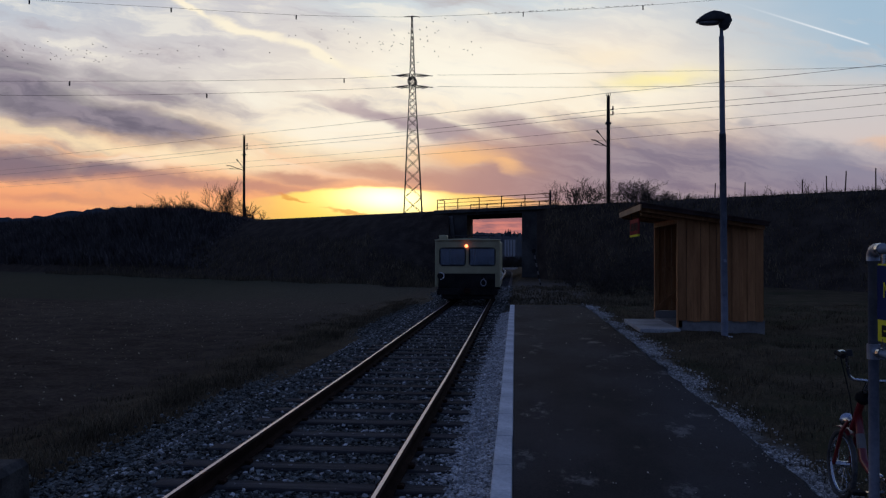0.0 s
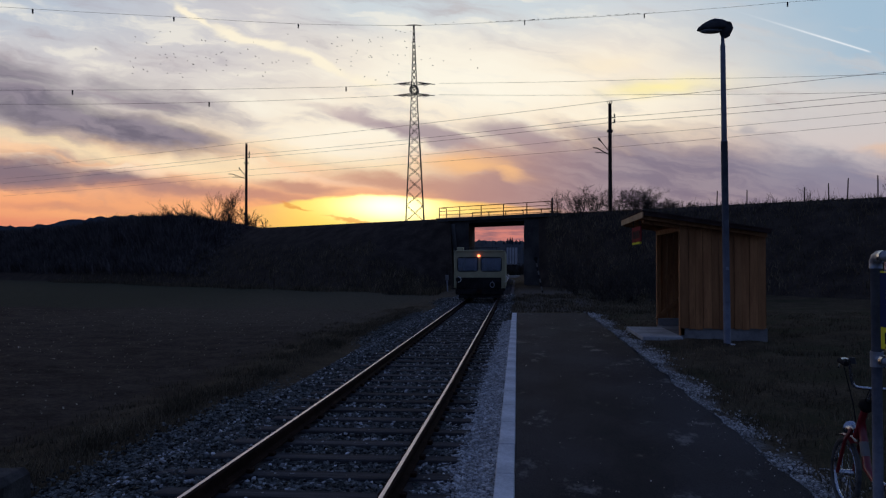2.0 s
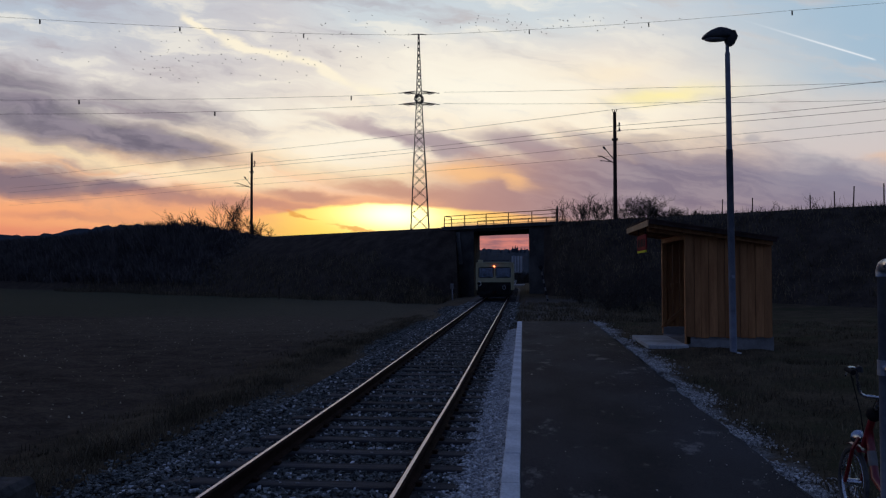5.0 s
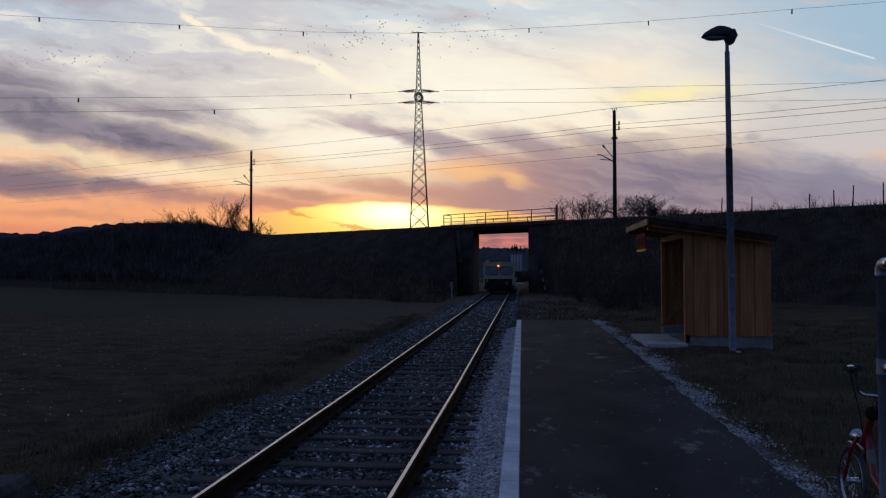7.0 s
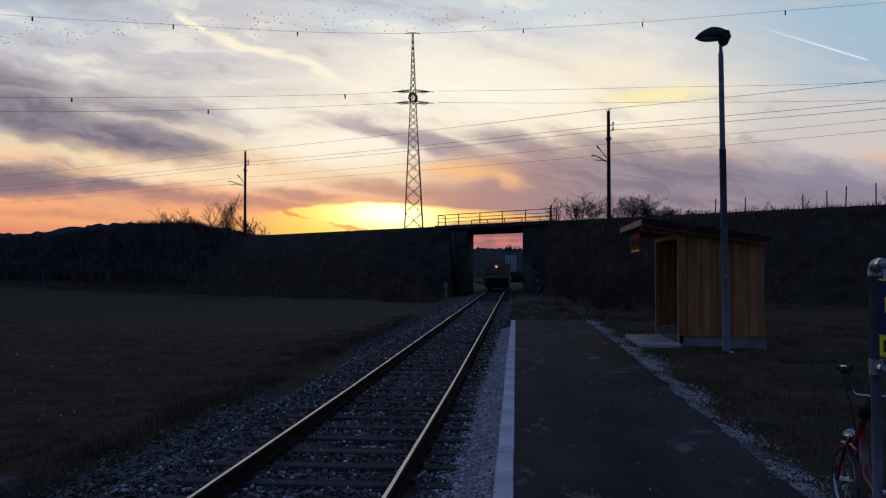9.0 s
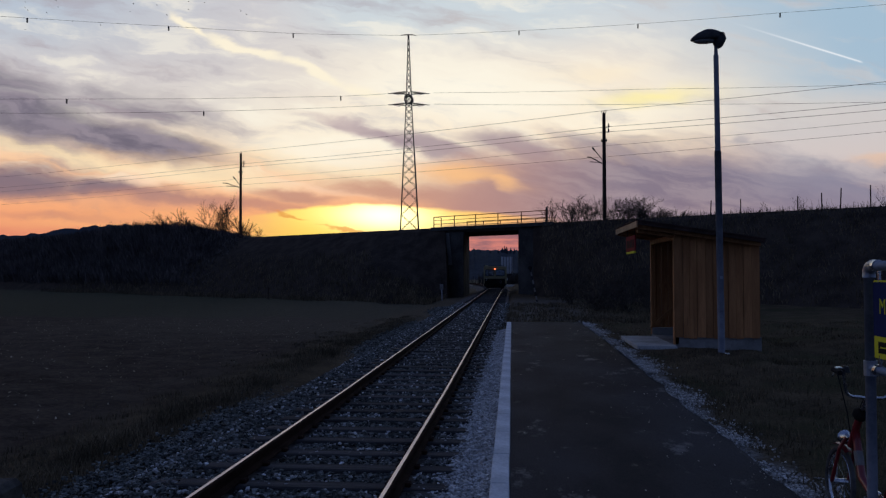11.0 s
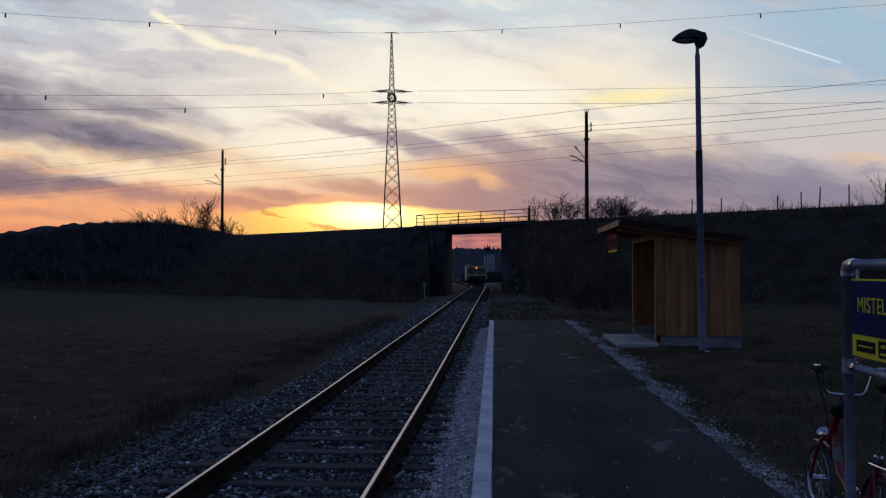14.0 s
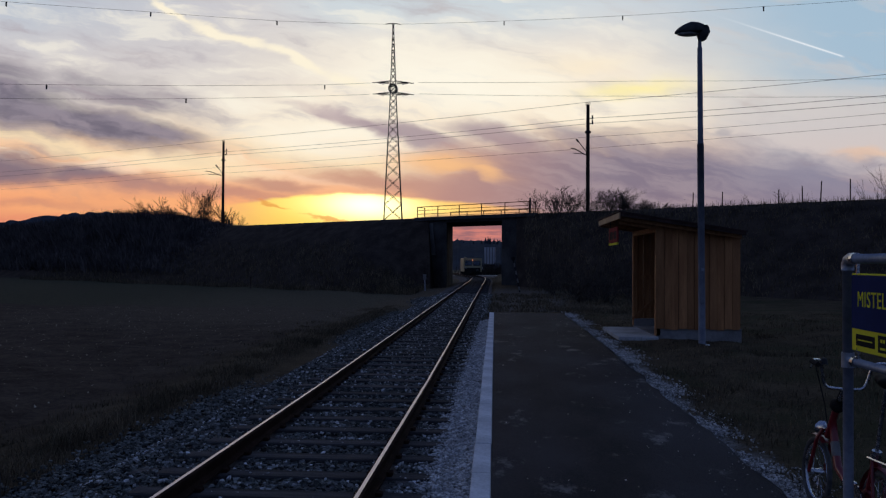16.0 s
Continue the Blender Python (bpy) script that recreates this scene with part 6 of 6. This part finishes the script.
    for s in (0, 1):
        pts = [hb[0], (hb[0][0], hb[0][1] - 0.11, hb[0][2] - 0.01)] if not s else [hb[-1], (hb[-1][0], hb[-1][1] - 0.11, hb[-1][2] - 0.01)]
        part("grip", tubed(pts, 0.017, 8), BLACK, bar, "black grip")
        sx = -1 if not s else 1
        part("brake_lever", tubed([(sx * 0.20, F - 0.43, 1.095), (sx * 0.235, F - 0.44, 1.06), (sx * 0.29, F - 0.56, 1.045)], 0.006, 5), DARK_STEEL, bar)
        part("cable", tubed([(sx * 0.20, F - 0.43, 1.095), (sx * 0.12, F - 0.20, 1.02), (sx * 0.03, F - 0.16, 0.75), (0, F - 0.15, 0.60)], 0.004, 4), BLACK, bar)
    part("bell", tubed([(-0.15, F - 0.41, 1.06), (-0.15, F - 0.41, 1.10)], [0.03, 0.018], 12), DARK_STEEL, bar)
    lamp = part("headlamp", tubed([(0, F - 0.14, 0.57), (0, F - 0.10, 0.57), (0, F - 0.055, 0.57)], [0.02, 0.045, 0.052], 14), CHROME, b, "chrome headlamp", True)
    part("lens", tubed([(0, F - 0.054, 0.57), (0, F - 0.048, 0.57)], [0.048, 0.040], 14), WHITE, lamp)
    part("lamp_bracket", tubed([(0, F - 0.21, 0.59), (0, F - 0.12, 0.58)], 0.006, 5), CHROME, lamp)
    part("rack", tube(tubed([(-0.06, 5.28, 0.56), (-0.06, 4.95, 0.575)], 0.007, 6), [(0.06, 5.28, 0.56), (0.06, 4.95, 0.575)], 0.007, 6), CHROME, b, "chrome rear rack")
    part("rack_stay", tube(tubed([(-0.06, 4.98, 0.575), (-0.05, Rr, R)], 0.005, 5), [(0.06, 4.98, 0.575), (0.05, Rr, R)], 0.005, 5), CHROME, b)
    crank = part("chainwheel", tubed([(-0.06, 5.41, 0.27), (-0.066, 5.41, 0.27)], 0.085, 20), CHROME, b)
    part("crank", tube(tubed([(-0.075, 5.41, 0.27), (-0.09, 5.55, 0.22)], 0.010, 6), [(0.075, 5.41, 0.27), (0.09, 5.27, 0.32)], 0.010, 6), CHROME, crank)
    part("pedal", boxed((-0.19, 5.51, 0.205), (-0.10, 5.59, 0.230), 0.006), BLACK, crank, "black pedal")
    part("pedal", boxed((0.10, 5.23, 0.305), (0.19, 5.31, 0.330), 0.006), BLACK, crank, "black pedal")
    part("chain", tube(bmesh.new(), [(-0.064, 5.41, 0.355), (-0.06, Rr, R + 0.04), (-0.06, Rr - 0.04, R), (-0.06, Rr, R - 0.04), (-0.064, 5.41, 0.185)], 0.005, 4, False), BLACK, b)
    part("kickstand", tubed([(-0.05, 5.36, 0.26), (-0.13, 5.25, 0.01)], 0.009, 6), CHROME, b)


def make_grit():
    """Small loose stones on the asphalt."""
    rng = np.random.default_rng(91)
    n = 260
    x, y = rng.uniform(0.0, 1.93, n), 5 + 20 * rng.random(n) ** 1.4
    x = np.where(rng.random(n) < 0.6, 1.96 - np.abs(rng.normal(0, 0.25, n)), x)
    st = stones("loose_grit", np.stack([x, y, np.full(n, 0.152)], -1), rng.uniform(0.006, 0.014, n), VERGE_STONE, 92)
    tagged(st, "small loose grit on the asphalt", "gravel", "", "stuff")


PALE_ROAD = surface("pale_road", (0.20, 0.18, 0.16), (0.36, 0.33, 0.30), 0.4, 0.9, 0, 0.3, 6)
TRAILER_RIB = surface("trailer_rib", (0.34, 0.345, 0.355), (0.46, 0.465, 0.475), 0.6, 0.6, 0, 0.0, 6)
PALE_PANEL = surface("pale_panel", (0.14, 0.145, 0.155), (0.20, 0.205, 0.215), 0.6, 0.6, 0, 0.0, 6)
DARK_BLOCK = surface("dark_concrete", (0.03, 0.028, 0.026), (0.09, 0.085, 0.08), 3, 0.95, 0, 0.6, 25)
make_hills()
make_beyond()
for _k, (_x, _h) in enumerate(((-6.6, 2.9), (-5.2, 3.7), (-4.3, 4.2), (-3.6, 3.9), (-2.2, 3.4), (-0.9, 3.2), (-9.5, 2.6), (-13.0, 2.7))):
    make_conifer(_x, 292, 7.1, _h, 200 + _k)
make_scrub_bank()
make_plants()
make_thicket()
make_grass()
make_fence_posts()
make_marker_posts()
make_sign()
make_bicycle()
make_grit()


# ---- the flock ----
def make_bird(k):
    b = thing("bird", "small dark bird in a loose flock over the line", "bird", "flock of birds")
    bm = bmesh.new()
    bmesh.ops.create_icosphere(bm, subdivisions=1, radius=1)
    for v in bm.verts:
        v.co = (v.co.x * 0.034, v.co.y * 0.095 - 0.015 * (v.co.y < -0.5), v.co.z * 0.036)
    part("body", bm, FEATHER, b)
    for s in (-1, 1):
        bm = bmesh.new()
        up = (0.06, 0.16, -0.05)[k % 3]
        prism(bm, [(s * 0.022, 0.036), (s * 0.09, 0.052), (s * 0.17, -0.022), (s * 0.08, -0.026), (s * 0.022, -0.036)], -0.006, 0.006)
        for v in bm.verts:
            v.co.z += abs(v.co.x) * up * 4
        part("wing", bm, FEATHER, b)
    return b


# where each part of the flock is in time: seconds, its middle and half size, as slopes to the right and up from the eye
FLOCK = {
    "wire": [(0, 0.06, 0.297, 0.10, 0.0), (3.6, 0.06, 0.297, 0.10, 0.0), (5.2, 0.0, 0.302, 0.12, 0.012), (7, -0.11, 0.295, 0.09, 0.02), (9, -0.12, 0.313, 0.16, 0.014), (10.6, -0.2, 0.35, 0.2, 0.02), (12, -0.3, 0.42, 0.2, 0.03), (16, -0.5, 0.6, 0.2, 0.04)],
    "near": [(0, -0.14, 0.265, 0.09, 0.018), (1.5, -0.16, 0.262, 0.10, 0.02), (3.5, -0.24, 0.272, 0.10, 0.028), (5.2, -0.26, 0.285, 0.12, 0.026), (7, -0.20, 0.290, 0.08, 0.018), (9, -0.34, 0.313, 0.14, 0.012), (10.6, -0.45, 0.34, 0.2, 0.02), (12, -0.6, 0.40, 0.2, 0.03), (16, -0.9, 0.55, 0.2, 0.04)],
    "far": [(0, -0.53, 0.260, 0.12, 0.01), (1.5, -0.44, 0.262, 0.09, 0.016), (3.5, -0.30, 0.268, 0.13, 0.028), (5.2, -0.42, 0.275, 0.12, 0.022), (7, -0.59, 0.278, 0.10, 0.012), (9, -0.60, 0.308, 0.10, 0.012), (10.6, -0.8, 0.33, 0.14, 0.02), (12, -1.0, 0.38, 0.2, 0.03), (16, -1.5, 0.5, 0.2, 0.04)],
}
BIRDS = []
_kinds = [make_bird(k) for k in range(3)]
_n = 0
for _flock, _count in (("wire", 58), ("near", 58), ("far", 52)):
    for _i in range(_count):
        BIRDS.append((_kinds[_n] if _n < 3 else copy_thing(_kinds[_n % 3], pose(0, 110, 34)), _flock))
        _n += 1


def fly():
    rng = random.Random(12)
    for k, (bird, flock) in enumerate(BIRDS):
        a, b = max(-1.6, min(1.6, rng.gauss(0, 0.6))), max(-1.6, min(1.6, rng.gauss(0, 0.65)))
        y = 112 + rng.uniform(-5, 6)
        rows = []
        sit = rng.uniform(-1, 1)
        for t, u, v, du, dv in FLOCK[flock]:
            if flock == "wire" and t < 4:
                # perched along the cable
                uu = u + sit * du
                yy = np.interp(uu, [-0.1335, 0.0036, 0.1474, 0.3146], [117, 116, 114.4, 111.2])
                z = EYE_Z + np.interp(uu, [-0.1335, 0.0036, 0.1474, 0.3146], [0.2946, 0.297, 0.3012, 0.3098]) * yy + 0.06
                rows.append((t, pose(uu * yy, yy, z, 0, 0, 90)))
                continue
            uu = u + du * (a + rng.gauss(0, 0.25))
            vv = v + dv * (b + rng.gauss(0, 0.25))
            rows.append((t, pose(uu * y, y, EYE_Z + vv * y, 0, rng.uniform(-15, 15), 80 + rng.uniform(-20, 20))))
        walk(bird, rows)


# ---- what moves ----
def motions():
    run = [(0, 30.3), (1.5, 36.3), (3.0, 42.9), (4.2, 48.5), (6.3, 59.6), (8.0, 69.6), (9.2, 76.5), (11.3, 87.5), (13.0, 95.0), (15.0, 104.2), (16.0, 108.6)]
    rows = []
    for t, y in run:
        d = (track_x(y + 4.7) - track_x(y + 0.9)) / 3.8
        x = track_x(y + 0.9) - 0.9 * d
        rows.append((t, pose(x - 0.05, y, 0, 0, 0, -math.degrees(math.atan(d)) if d else 0)))
    walk(TROLLEY, rows)
    # the wheels roll, one row for every sixth of a turn or so
    ts = np.linspace(0, 16, 321)
    ys = np.interp(ts, [a for a, b in run], [b for a, b in run])
    for ax in AXLES:
        home = ax.location.copy()
        walk(ax, [(float(t), pose(home.x, home.y, home.z) @ pose(0, 0, 0, -math.degrees((y - 30.3) / 0.35), 0, 0)) for t, y in zip(ts, ys)])
    fly()


motions()
